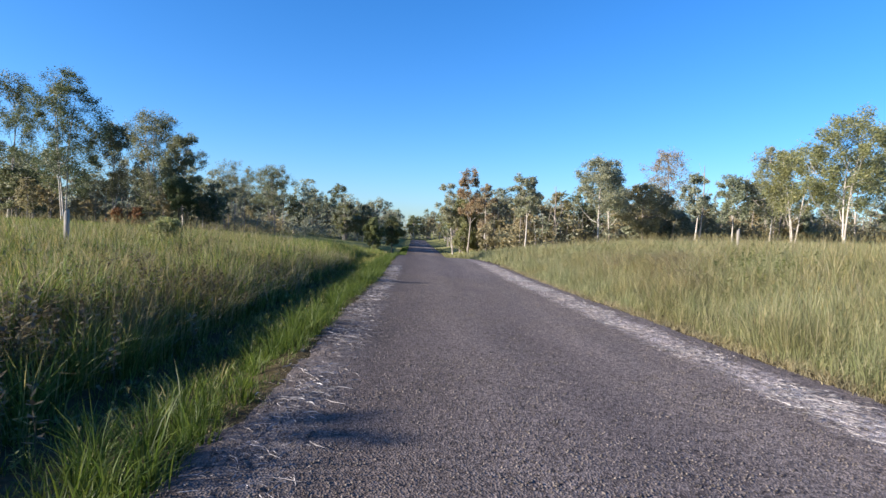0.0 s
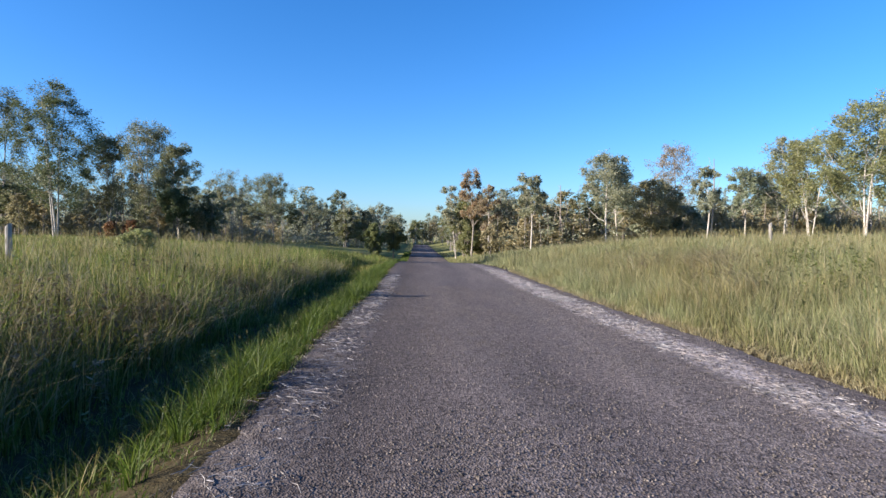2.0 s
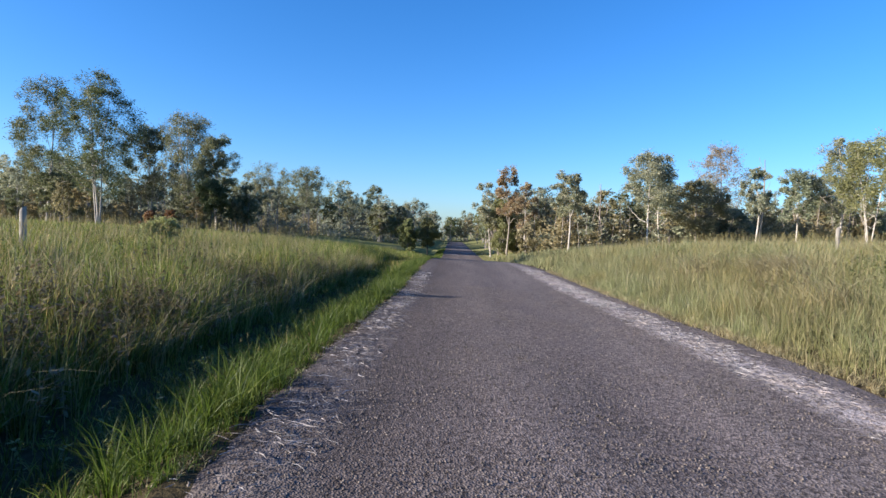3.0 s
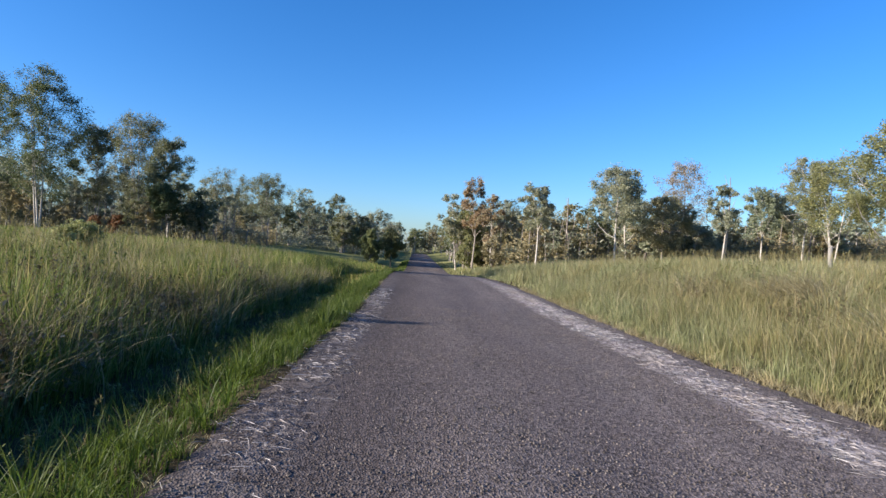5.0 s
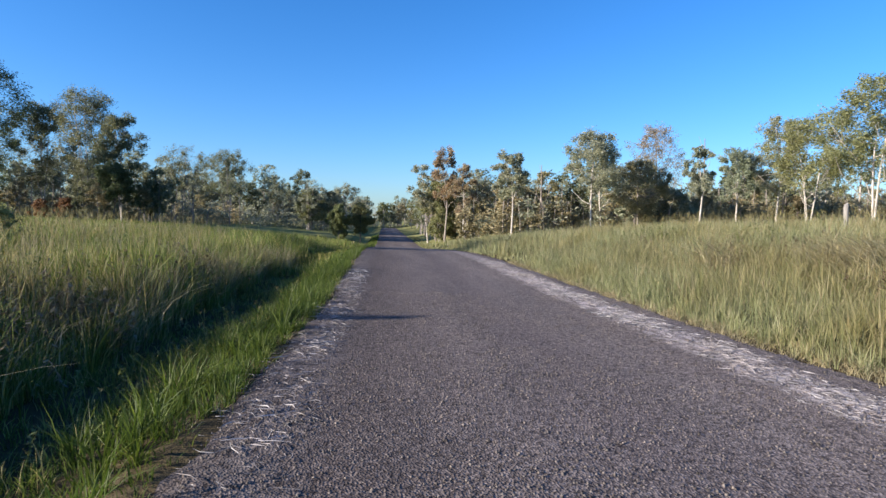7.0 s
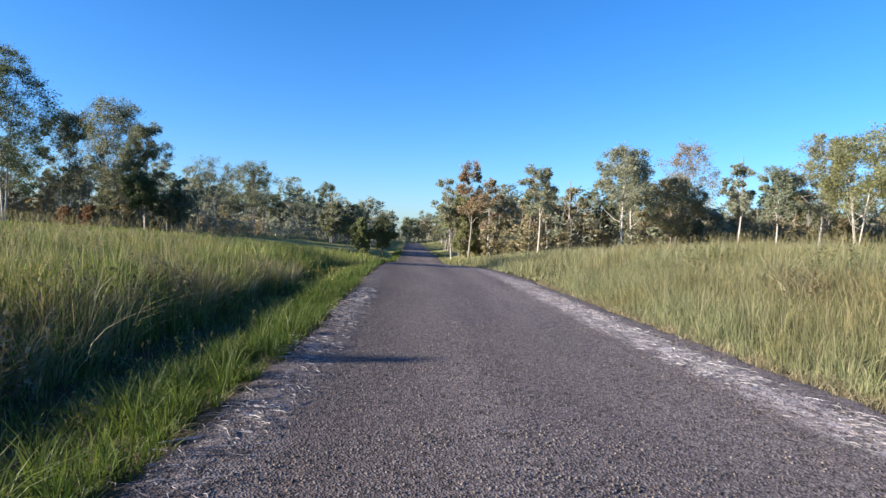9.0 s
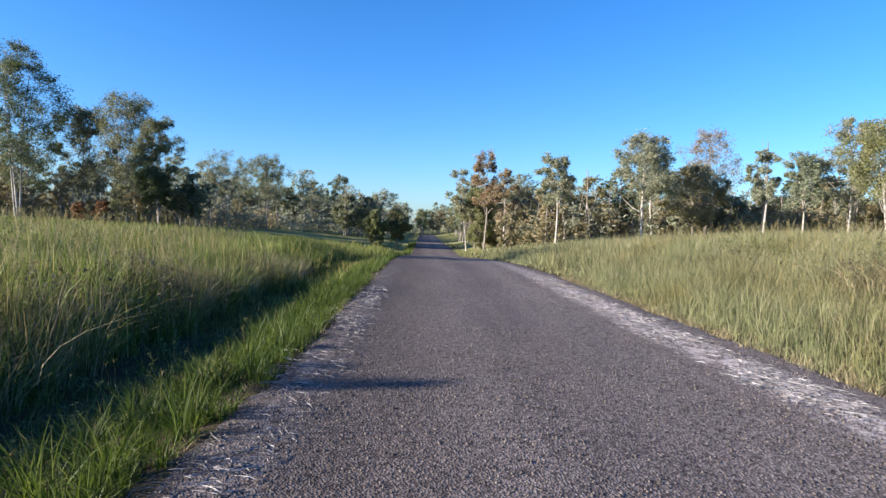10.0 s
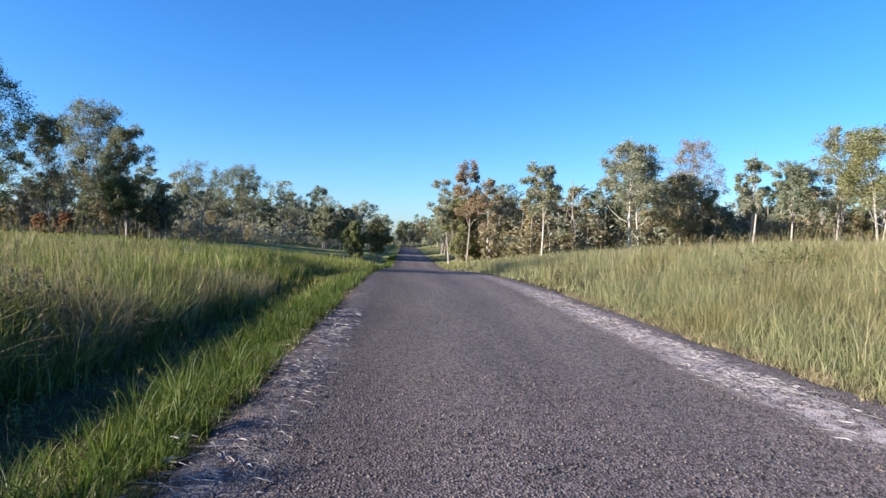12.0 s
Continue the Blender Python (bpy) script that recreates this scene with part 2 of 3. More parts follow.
def height(x, y):
    x, y = np.asarray(x, float), np.asarray(y, float)
    x = x - edge_shift(x, y)
    dip = -2.1 * smooth(30, 95, y)
    lx = [-400, -120, -60, -25, -12, -6.6, -5.3, -4.6, -3.5, -2.6, -1.9, 4.9, 5.5, 7.0, 9.0, 13, 20, 40, 120, 400]
    lz = [6.0, 3.0, 1.6, 0.75, 0.45, 0.12, -0.20, -0.42, -0.45, -0.20, 0.02, -0.15, -0.13, 0.10, 0.45, 0.85, 1.1, 1.4, 2.4, 5.0]
    side = np.interp(x, lx, lz)
    keep = 1 - 0.75 * smooth(6, 40, np.abs(x - 1))
    bumps = 0.05 * np.sin(x * 1.3 + 0.4 * y) * np.sin(y * 0.9 + 1.1) + 0.03 * np.sin(2.9 * x - 1.7 * y)
    bumps *= smooth(0, 1.2, np.maximum(ROAD_L - 0.3 - x, x - ROAD_R - 0.2))
    hills = 10 * smooth(250, 900, np.hypot(x, y))
    return side + dip * keep + bumps + hills * 0.3


def mesh_of(name, verts, tris, mat=None, smooth_faces=False):
    me = bpy.data.meshes.new(name)
    verts, tris = np.asarray(verts, np.float32), np.asarray(tris, np.int32)
    me.vertices.add(len(verts))
    me.vertices.foreach_set("co", verts.ravel())
    me.loops.add(tris.size)
    me.loops.foreach_set("vertex_index", tris.ravel())
    me.polygons.add(len(tris))
    me.polygons.foreach_set("loop_start", np.arange(len(tris), dtype=np.int32) * tris.shape[1])
    if smooth_faces:
        me.polygons.foreach_set("use_smooth", np.ones(len(tris), dtype=bool))
    me.update(calc_edges=True)
    if mat:
        me.materials.append(mat)
    return me


def grid(name, xs, ys, zf, mat):
    X, Y = np.meshgrid(xs, ys)
    v = np.stack([X, Y, zf(X, Y)], -1).reshape(-1, 3)
    n, m = len(xs), len(ys)
    i = (np.arange(m - 1)[:, None] * n + np.arange(n - 1)[None, :]).ravel()
    return mesh_of(name, v, np.stack([i, i + 1, i + n + 1, i + n], -1), mat, True)


def ground_z(x, y):
    w = x - edge_shift(x, y)
    inside = smooth(0, 0.12, np.minimum(w - ROAD_L - 0.05, ROAD_R - 0.05 - w))
    return height(x, y) * (1 - inside) + (road_z(x, y) - 0.06) * inside


gx = np.concatenate([[-3000, -1500, -700], np.arange(-400, -60, 20), np.arange(-60, -12, 2), np.arange(-12, 14, 0.2), np.arange(14, 60, 2), np.arange(60, 401, 20), [700, 1500, 3000]])
gy = np.concatenate([[-1500, -500, -150], np.arange(-60, -4, 4), np.arange(-4, 40, 0.4), np.arange(40, 120, 2), np.arange(120, 400, 10), [450, 600, 900, 1500, 3000]])
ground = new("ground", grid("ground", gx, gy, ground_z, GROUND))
tagged(ground, "rough grassy paddock earth with a roadside ditch", "ground", kind="structure")


def road_mesh():
    ys = np.concatenate([np.arange(-60, -4, 2.0), np.arange(-4, 45, 0.12), np.arange(45, 256, 2.0)])
    u = np.linspace(0, 1, 30)
    rng = np.random.RandomState(3)

    def wob(y, s):
        r = np.random.RandomState(s)
        return sum(a * np.sin(y * k + r.rand() * 6) for a, k in ((0.05, 0.9), (0.035, 2.3), (0.025, 5.1), (0.02, 9.7)))
    L, R = np.interp(ys, EDGE_Y, EDGE_L) + wob(ys, 1), np.interp(ys, EDGE_Y, EDGE_R) + wob(ys, 2)
    X = L[:, None] + (R - L)[:, None] * u[None]
    Y = np.repeat(ys[:, None], len(u), 1)
    Z = road_z(X, Y) + 0.012 * np.sin(X * 2.1 + 0.5) + 0.004 * rng.randn(*X.shape) * (Y < 45)
    Z[:, 0] -= 0.07
    Z[:, -1] -= 0.07
    v = np.stack([X, Y, Z], -1).reshape(-1, 3)
    n, m = len(u), len(ys)
    i = (np.arange(m - 1)[:, None] * n + np.arange(n - 1)[None, :]).ravel()
    return mesh_of("road", v, np.stack([i, i + 1, i + n + 1, i + n], -1), ROAD, True)


road = tagged(new("road", road_mesh()), "worn grey chip-seal country road with bleached edges", "road", kind="structure")

# ---- grass ----


def blades(base, h, w, az, bend, seg=3):
    """Vertices and triangles of many bent blades, each an island of its own."""
    n = len(base)
    d = np.stack([np.cos(az), np.sin(az), np.zeros(n)], -1)
    s = np.stack([-np.sin(az), np.cos(az), np.zeros(n)], -1)
    turn = np.random.RandomState(n).rand(n) * np.pi
    s = s * np.cos(turn)[:, None] + d * np.sin(turn)[:, None]
    rows = []
    for k in range(seg + 1):
        f = k / seg
        c = base + d * (bend * h * f ** 2)[:, None]
        c[:, 2] += h * f * (1 - 0.35 * np.clip(bend, 0, 1.3) * f)
        if k < seg:
            half = (w * 0.5 * (1 - 0.55 * f))[:, None]
            rows += [c - s * half, c + s * half]
        else:
            rows.append(c)
    v = np.stack(rows, 1)
    per = 2 * seg + 1
    t = []
    for k in range(seg - 1):
        a = 2 * k
        t += [(a, a + 1, a + 3), (a, a + 3, a + 2)]
    t.append((2 * seg - 2, 2 * seg - 1, 2 * seg))
    tris = np.asarray(t)[None] + (np.arange(n) * per)[:, None, None]
    return v.reshape(-1, 3), tris.reshape(-1, 3)


def patchiness(x, y, k=1.0, s=0):
    return 0.5 + 0.25 * np.sin(x * 1.7 * k + 1.3 * np.sin(y * 0.8 * k + s)) + 0.25 * np.sin(y * 1.1 * k + 1.9 * np.sin(x * 0.6 * k + 2 + s))


def scatter(rng, x0, x1, y0, y1, density):
    n = max(1, int((x1 - x0) * (y1 - y0) * density))
    x, y = x0 + (x1 - x0) * rng.rand(n), y0 + (y1 - y0) * rng.rand(n)
    ok = y > 0.8 * np.abs(x) - 12
    return x[ok], y[ok]


class Sward:
    """Collects blades of one kind into one object."""

    def __init__(self):
        self.v, self.t, self.n = [], [], 0

    def add(self, v, t):
        self.v.append(v)
        self.t.append(t + self.n)
        self.n += len(v)

    def done(self, name, mat, label, category="grass"):
        ob = new(name, mesh_of(name, np.concatenate(self.v), np.concatenate(self.t), mat))
        return tagged(ob, label, category, kind="stuff")


def fill(sward, rng, x0, x1, y0, y1, density, hlo, hhi, w, seg=3, bend=(0.1, 0.5), clump=0.5, thin=None, tuft=10, spread=0.07):
    x, y = scatter(rng, x0, x1, y0, y1, density / tuft)
    th = 0.65 + 0.5 * rng.rand(len(x))
    p = patchiness(x, y, 1.0, x0)
    ok = rng.rand(len(x)) < (1 - clump) + clump * p * 1.6
    if thin is not None:
        ok &= rng.rand(len(x)) < thin(x, y)
    x, y, p, th = (np.repeat(q[ok], tuft) for q in (x, y, p, th))
    n = len(x)
    az, off = rng.rand(n) * 6.283, spread * np.abs(rng.randn(n))
    x, y = x + off * np.cos(az), y + off * np.sin(az)
    x = x + edge_shift(x, y)
    base = np.stack([x, y, height(x, y) - 0.02], -1)
    h = (hlo + (hhi - hlo) * rng.rand(n)) * (0.7 + 0.4 * p) * th * 1.1
    sward.add(*blades(base, h, w * (0.6 + 0.8 * rng.rand(n)), az + 0.7 * rng.randn(n), bend[0] + (bend[1] - bend[0]) * rng.rand(n) ** 1.5, seg))


rng = np.random.RandomState(11)
verge = Sward()
fill(verge, rng, -2.5, -1.84, -6, 28, 900, 0.08, 0.30, 0.009, clump=0.95, tuft=26, spread=0.06, bend=(0.1, 1.1))
fill(verge, rng, -2.75, -1.95, -6, 28, 260, 0.28, 0.58, 0.011, clump=0.97, tuft=30, spread=0.06, bend=(0.2, 1.2))
fill(verge, rng, -2.7, -1.86, -6, 28, 420, 0.05, 0.16, 0.009, clump=0.3, tuft=10, spread=0.08, bend=(0.3, 1.2))
fill(verge, rng, -3.3, -2.5, -6, 28, 240, 0.06, 0.24, 0.010, clump=0.8, tuft=14, spread=0.06, bend=(0.1, 1.0))
fill(verge, rng, -3.3, -1.85, 28, 60, 260, 0.12, 0.36, 0.020, seg=2)
fill(verge, rng, -3.3, -1.8, 60, 140, 50, 0.15, 0.4, 0.05, seg=2)
verge.done("verge_grass", VERGE, "short bright green grass along the road edge")

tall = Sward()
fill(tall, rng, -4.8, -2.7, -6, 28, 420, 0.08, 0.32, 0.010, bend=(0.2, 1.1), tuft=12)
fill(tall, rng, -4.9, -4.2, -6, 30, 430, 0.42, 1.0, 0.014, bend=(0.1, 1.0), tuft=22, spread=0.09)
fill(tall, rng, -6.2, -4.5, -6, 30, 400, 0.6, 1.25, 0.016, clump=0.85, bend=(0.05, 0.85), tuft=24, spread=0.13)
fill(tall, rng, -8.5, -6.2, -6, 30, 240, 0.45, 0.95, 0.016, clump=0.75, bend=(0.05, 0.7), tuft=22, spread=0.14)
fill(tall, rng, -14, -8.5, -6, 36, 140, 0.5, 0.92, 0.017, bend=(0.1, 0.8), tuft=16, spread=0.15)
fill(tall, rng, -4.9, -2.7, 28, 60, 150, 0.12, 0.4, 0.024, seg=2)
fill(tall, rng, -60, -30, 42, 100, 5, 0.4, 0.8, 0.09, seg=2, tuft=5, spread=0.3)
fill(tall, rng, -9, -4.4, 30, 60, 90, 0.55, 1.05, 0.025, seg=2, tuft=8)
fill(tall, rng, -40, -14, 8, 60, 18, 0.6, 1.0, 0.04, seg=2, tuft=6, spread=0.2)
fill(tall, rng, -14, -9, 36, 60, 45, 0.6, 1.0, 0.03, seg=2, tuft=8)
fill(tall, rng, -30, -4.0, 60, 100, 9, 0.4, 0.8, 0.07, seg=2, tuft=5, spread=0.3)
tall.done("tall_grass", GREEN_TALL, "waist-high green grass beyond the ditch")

field = Sward()
fill(field, rng, 5.0, 5.5, -6, 30, 520, 0.2, 0.55, 0.009, tuft=14, spread=0.09, bend=(0.1, 0.9))
fill(field, rng, 4.84, 5.7, -6, 28, 720, 0.05, 0.26, 0.009, tuft=12)
fill(field, rng, 4.9, 5.8, 28, 60, 160, 0.1, 0.3, 0.025, seg=2)
fill(field, rng, 4.9, 6.0, 60, 140, 40, 0.1, 0.35, 0.05, seg=2)
fill(field, rng, 5.4, 9.0, 0, 32, 560, 0.45, 0.92, 0.008, bend=(0.1, 1.1), tuft=18, spread=0.14, clump=0.3)
fill(field, rng, 9.0, 16, 4, 38, 240, 0.55, 1.0, 0.011, bend=(0.1, 0.9), tuft=16, spread=0.17, clump=0.3)
fill(field, np.random.RandomState(12), 5.4, 9.0, -6, 0, 260, 0.45, 0.92, 0.012, bend=(0.1, 1.0), tuft=14, spread=0.14, clump=0.3)
fill(field, np.random.RandomState(13), 9.0, 16, -6, 4, 150, 0.55, 1.0, 0.014, bend=(0.1, 0.9), tuft=14, spread=0.17, clump=0.3)
fill(field, rng, 5.4, 16, 32, 62, 75, 0.5, 0.95, 0.020, seg=2, tuft=8)
fill(field, rng, 16, 45, 10, 62, 24, 0.6, 1.0, 0.034, seg=2, tuft=6, spread=0.2)
fill(field, rng, 5.4, 50, 62, 92, 8, 0.5, 0.9, 0.07, seg=2, tuft=5, spread=0.3)
field.done("field_grass", GREEN_FIELD, "tall yellow-green seeding grass in the paddock")

dry = Sward()
fill(dry, rng, -8.0, -4.6, -6, 30, 100, 0.7, 1.3, 0.008, bend=(0.1, 0.9), clump=0.9, tuft=8)
fill(dry, rng, -5.4, -4.3, 7, 34, 340, 0.6, 1.25, 0.009, bend=(0.2, 1.0), clump=0.8, tuft=14, spread=0.12)
fill(dry, rng, -20, -8.0, -6, 50, 12, 0.8, 1.2, 0.016, bend=(0.1, 0.7), clump=0.95, tuft=6)
fill(dry, rng, 5.4, 9.0, -6, 32, 45, 0.5, 1.1, 0.008, bend=(0.1, 0.8), clump=0.9, tuft=9)
fill(dry, rng, 9, 24, 6, 50, 18, 0.7, 1.2, 0.015, bend=(0.1, 0.7), clump=0.9, tuft=6)
fill(dry, rng, 4.66, 5.3, -6, 32, 1300, 0.03, 0.20, 0.009, bend=(0.4, 1.4), clump=0.8, tuft=9, spread=0.05)
fill(dry, rng, -2.05, -1.82, -6, 30, 420, 0.03, 0.13, 0.008, bend=(0.4, 1.4), clump=0.9, tuft=9, spread=0.04)
# long dead stems that hang over the ditch
n = 46
x, y = -4.5 + 0.35 * rng.rand(n), 4 + 22 * rng.rand(n)
dry.add(*blades(np.stack([x, y, height(x, y) + 0.25], -1), 0.6 + 0.5 * rng.rand(n), np.full(n, 0.014), 0.5 * rng.randn(n), 0.9 + 0.6 * rng.rand(n), 5))
# a flattened bleached clump in the paddock
for cx, cy, n in ((8.3, 18.6, 480), (8.9, 19.6, 360), (6.9, 14.5, 150), (7.6, 22.5, 160)):
    x, y = cx + 0.45 * rng.randn(n), cy + 0.45 * rng.randn(n)
    dry.add(*blades(np.stack([x, y, height(x, y) + 0.3], -1), 0.55 + 0.5 * rng.rand(n), 0.010 + 0.008 * rng.rand(n), 2.6 + 1.1 * rng.randn(n), 0.7 + 0.7 * rng.rand(n), 4))
dry.done("dry_grass_stems", STRAW, "dry straw-coloured grass stems and flattened clumps")


def seeding(rng, x0, x1, y0, y1, density, hlo, hhi, plume):
    """Thin stalks that end in a loose seed head."""
    x, y = scatter(rng, x0, x1, y0, y1, density)
    ok = rng.rand(len(x)) < patchiness(x, y, 0.8, 4) ** 2 * 2
    x, y = x[ok], y[ok]
    n = len(x)
    base = np.stack([x, y, height(x, y)], -1)
    h, az, bd = hlo + (hhi - hlo) * rng.rand(n), rng.rand(n) * 6.283, 0.05 + 0.5 * rng.rand(n) ** 2
    heads.add(*blades(base, h, np.full(n, 0.005), az, bd, 3))
    tip = base + np.stack([np.cos(az) * bd * h, np.sin(az) * bd * h, h * (1 - 0.35 * bd) - plume * 0.7], -1)
    k = 6
    tip = np.repeat(tip, k, 0)
    tip[:, 2] += plume * 0.6 * rng.rand(n * k)
    heads.add(*blades(tip, plume * (0.5 + 0.6 * rng.rand(n * k)), np.full(n * k, 0.007), rng.rand(n * k) * 6.283, 0.2 + 0.7 * rng.rand(n * k), 2))


heads = Sward()
seeding(rng, -9.0, -4.7, 2, 30, 9, 1.0, 1.5, 0.20)
seeding(rng, -20, -9.0, 6, 44, 5, 1.0, 1.4, 0.24)
seeding(rng, -4.6, -2.4, 1, 26, 1.0, 0.3, 0.5, 0.07)
seeding(rng, 5.6, 10.0, 3, 32, 12, 0.8, 1.25, 0.16)
seeding(rng, 10.0, 24, 8, 46, 5, 0.9, 1.3, 0.22)
heads.done("seed_heads", SEED, "pale seed heads on thin grass stalks")


def weeds(rng, centres, count, hlo, hhi, mat, name, label, leafsize=0.06, spread=0.5):
    """Upright stalks with small oval leaves all the way up."""
    sw = Sward()
    for cx, cy in centres:
        x, y = cx + spread * rng.randn(count), cy + spread * rng.randn(count)
        h = hlo + (hhi - hlo) * rng.rand(count)
        base = np.stack([x, y, height(x, y)], -1)
        az, bd = rng.rand(count) * 6.283, 0.3 * rng.rand(count)
        sw.add(*blades(base, h, np.full(count, 0.012), az, bd, 3))
        k = 26
        f = 0.25 + 0.75 * rng.rand(count * k)
        hh, bb, aa = np.repeat(h, k), np.repeat(bd, k), np.repeat(az, k)
        c = np.repeat(base, k, 0) + np.stack([np.cos(aa) * bb * hh * f ** 2, np.sin(aa) * bb * hh * f ** 2, hh * f * (1 - 0.35 * bb * f)], -1)
        n = count * k
        a, up = rng.rand(n) * 6.283, 0.5 * rng.randn(n)
        d = np.stack([np.cos(a) * np.cos(up), np.sin(a) * np.cos(up), np.sin(up)], -1)
        s = np.cross(d, (0.1, 0.2, 0.97)) * 0.28
        L = (leafsize * (0.6 + 0.9 * rng.rand(n)))[:, None]
        c = c + d * L * 0.5
        v = np.stack([c - d * L * 0.5, c + s * L, c + d * L * 0.6, c - s * L], 1).reshape(-1, 3)
        sw.add(v, (np.asarray([(0, 1, 2), (0, 2, 3)])[None] + (np.arange(n) * 4)[:, None, None]).reshape(-1, 3))
    return sw.done(name, mat, label, "weeds")


weeds(rng, [(-5.0, 5.6), (-5.3, 6.8), (-5.1, 8.2), (-5.6, 9.6), (-5.5, 15.5), (-5.2, 17.2), (-5.4, 20.5), (-5.2, 22.6), (-6.0, 24.0), (-6.6, 11.5), (-6.9, 16.8), (-5.0, 12.4), (-4.9, 4.2), (-5.0, 10.8), (-5.1, 14.0)], 46, 0.6, 1.1, BROWN_WEED, "withered_weeds", "withered brown leafy weeds among the tall grass", 0.08, 0.45)
weeds(rng, [(-6.2, 6.5), (-7.0, 9.5), (-7.5, 13), (-6.4, 18), (-9, 20), (-8, 26), (-12.5, 24), (-11, 27)], 24, 0.8, 1.25, WEED, "leafy_weeds", "green leafy weeds standing in the tall grass", 0.075, 0.7)
weeds(rng, [(7.2, 21.5), (8.4, 23.5), (9.4, 25.0), (8.0, 27.5), (10.5, 22.5), (7.6, 17.0)], 34, 0.45, 0.85, BROWN_WEED, "paddock_weeds", "greyish brown weeds in the paddock grass", 0.06, 0.55)
weeds(rng, [(9.0, 15.5), (10.5, 18.5), (11.5, 26.0), (9.2, 28.5), (8.2, 12.5)], 24, 0.8, 1.15, WEED, "paddock_leafy_weeds", "green leafy weeds in the paddock grass", 0.07, 0.7)
weeds(rng, [(-3.6, 4 + 2.1 * i) for i in range(10)], 10, 0.15, 0.4, WEED, "ditch_weeds", "low leafy weeds in the shaded ditch", 0.05, 0.45)

def lying(rng, x, y, length, w, z):
    """Strands that lie flat on the road."""
    n = len(x)
    a = rng.rand(n) * 6.283
    d = np.stack([np.cos(a), np.sin(a)], -1)
    c = np.stack([x, y], -1)
    mid = c + d * (length * 0.5)[:, None] + np.stack([-d[:, 1], d[:, 0]], -1) * (length * (rng.rand(n) - 0.5) * 0.4)[:, None]
    end = c + d * length[:, None]
    s = np.stack([-d[:, 1], d[:, 0]], -1) * (w * 0.5)[:, None]
    rows = []
    for p, zz in ((c, 0.004), (mid, 0.011), (end, 0.004)):
        for q in (p - s, p + s):
            rows.append(np.concatenate([q, (road_z(q[:, 0], q[:, 1]) + z + zz * (0.5 + rng.rand(n)))[:, None]], 1))
    v = np.stack(rows, 1)
    t = np.asarray([(0, 1, 3), (0, 3, 2), (2, 3, 5), (2, 5, 4)])[None] + (np.arange(n) * 6)[:, None, None]
    return v.reshape(-1, 3), t.reshape(-1, 3)


litter = Sward()
for x0, x1, y1, n in ((-1.9, -1.15, 26, 6500), (3.2, 4.3, 32, 24000)):
    x, y = x0 + (x1 - x0) * rng.beta(1.8, 1.8, n), 0.3 + (y1 - 0.3) * rng.rand(n)
    x = x / np.interp(y, (5, 20), (0.935, 1.08))
    ok = rng.rand(n) < np.clip(patchiness(x, y, 2.2, 1) * 1.3 - 0.25, 0.08, 1)
    x, y = x[ok], y[ok]
    litter.add(*lying(rng, x, y, 0.06 + 0.2 * rng.rand(len(x)) ** 2, 0.0011 + 0.0014 * rng.rand(len(x)), 0.013))
litter.done("dry_litter", LITTER, "bleached mown grass strands scattered on the road edges", "plant litter")


def stone_chips(n, x0, x1, y0, y1):
    """Loose and proud chips of stone in the seal, each a small uneven block."""
    r = np.random.RandomState(77)
    x, y = r.uniform(x0, x1, n), y0 + (y1 - y0) * r.rand(n) ** 1.15
    ok = (x > np.interp(y, EDGE_Y, EDGE_L) + 0.15) & (r.rand(n) < 0.25 + patchiness(x, y, 1.4, 2))
    x, y = x[ok], y[ok]
    n = len(x)
    size = 0.005 + 0.008 * r.rand(n) ** 1.5
    c = np.stack([x, y, road_z(x, y) + 0.012 * np.sin(x * 2.1 + 0.5) - 0.002], -1)
    rows, turn = [], r.rand(n) * 6.283
    for z, k in ((0.0, 1.0), (0.9, 0.62)):
        for j in range(4):
            a, q = turn + j * math.pi / 2 + 0.5 * r.rand(n), size * k * (0.7 + 0.6 * r.rand(n))
            rows.append(np.stack([c[:, 0] + q * np.cos(a), c[:, 1] + q * np.sin(a), c[:, 2] + size * z * (0.6 + 0.6 * r.rand(n))], -1))
    v = np.stack(rows, 1)
    t = [(4, 5, 6), (4, 6, 7)]
    for j in range(4):
        q = (j + 1) % 4
        t += [(j, q, 4 + q), (j, 4 + q, 4 + j)]
    t = np.asarray(t)[None] + (np.arange(n) * 8)[:, None, None]
    ob = new("stone_chips", mesh_of("stone_chips", v.reshape(-1, 3), t.reshape(-1, 3), CHIP))
    return tagged(ob, "grey-brown stone chips standing proud of the road seal", "gravel", kind="stuff")


stone_chips(70000, -2.0, 4.6, 1.2, 21)

# ---- trees ----


def part(name, me, parent, label=""):
    ob = new(name, me)
    ob.parent = parent
    return tagged(ob, label)


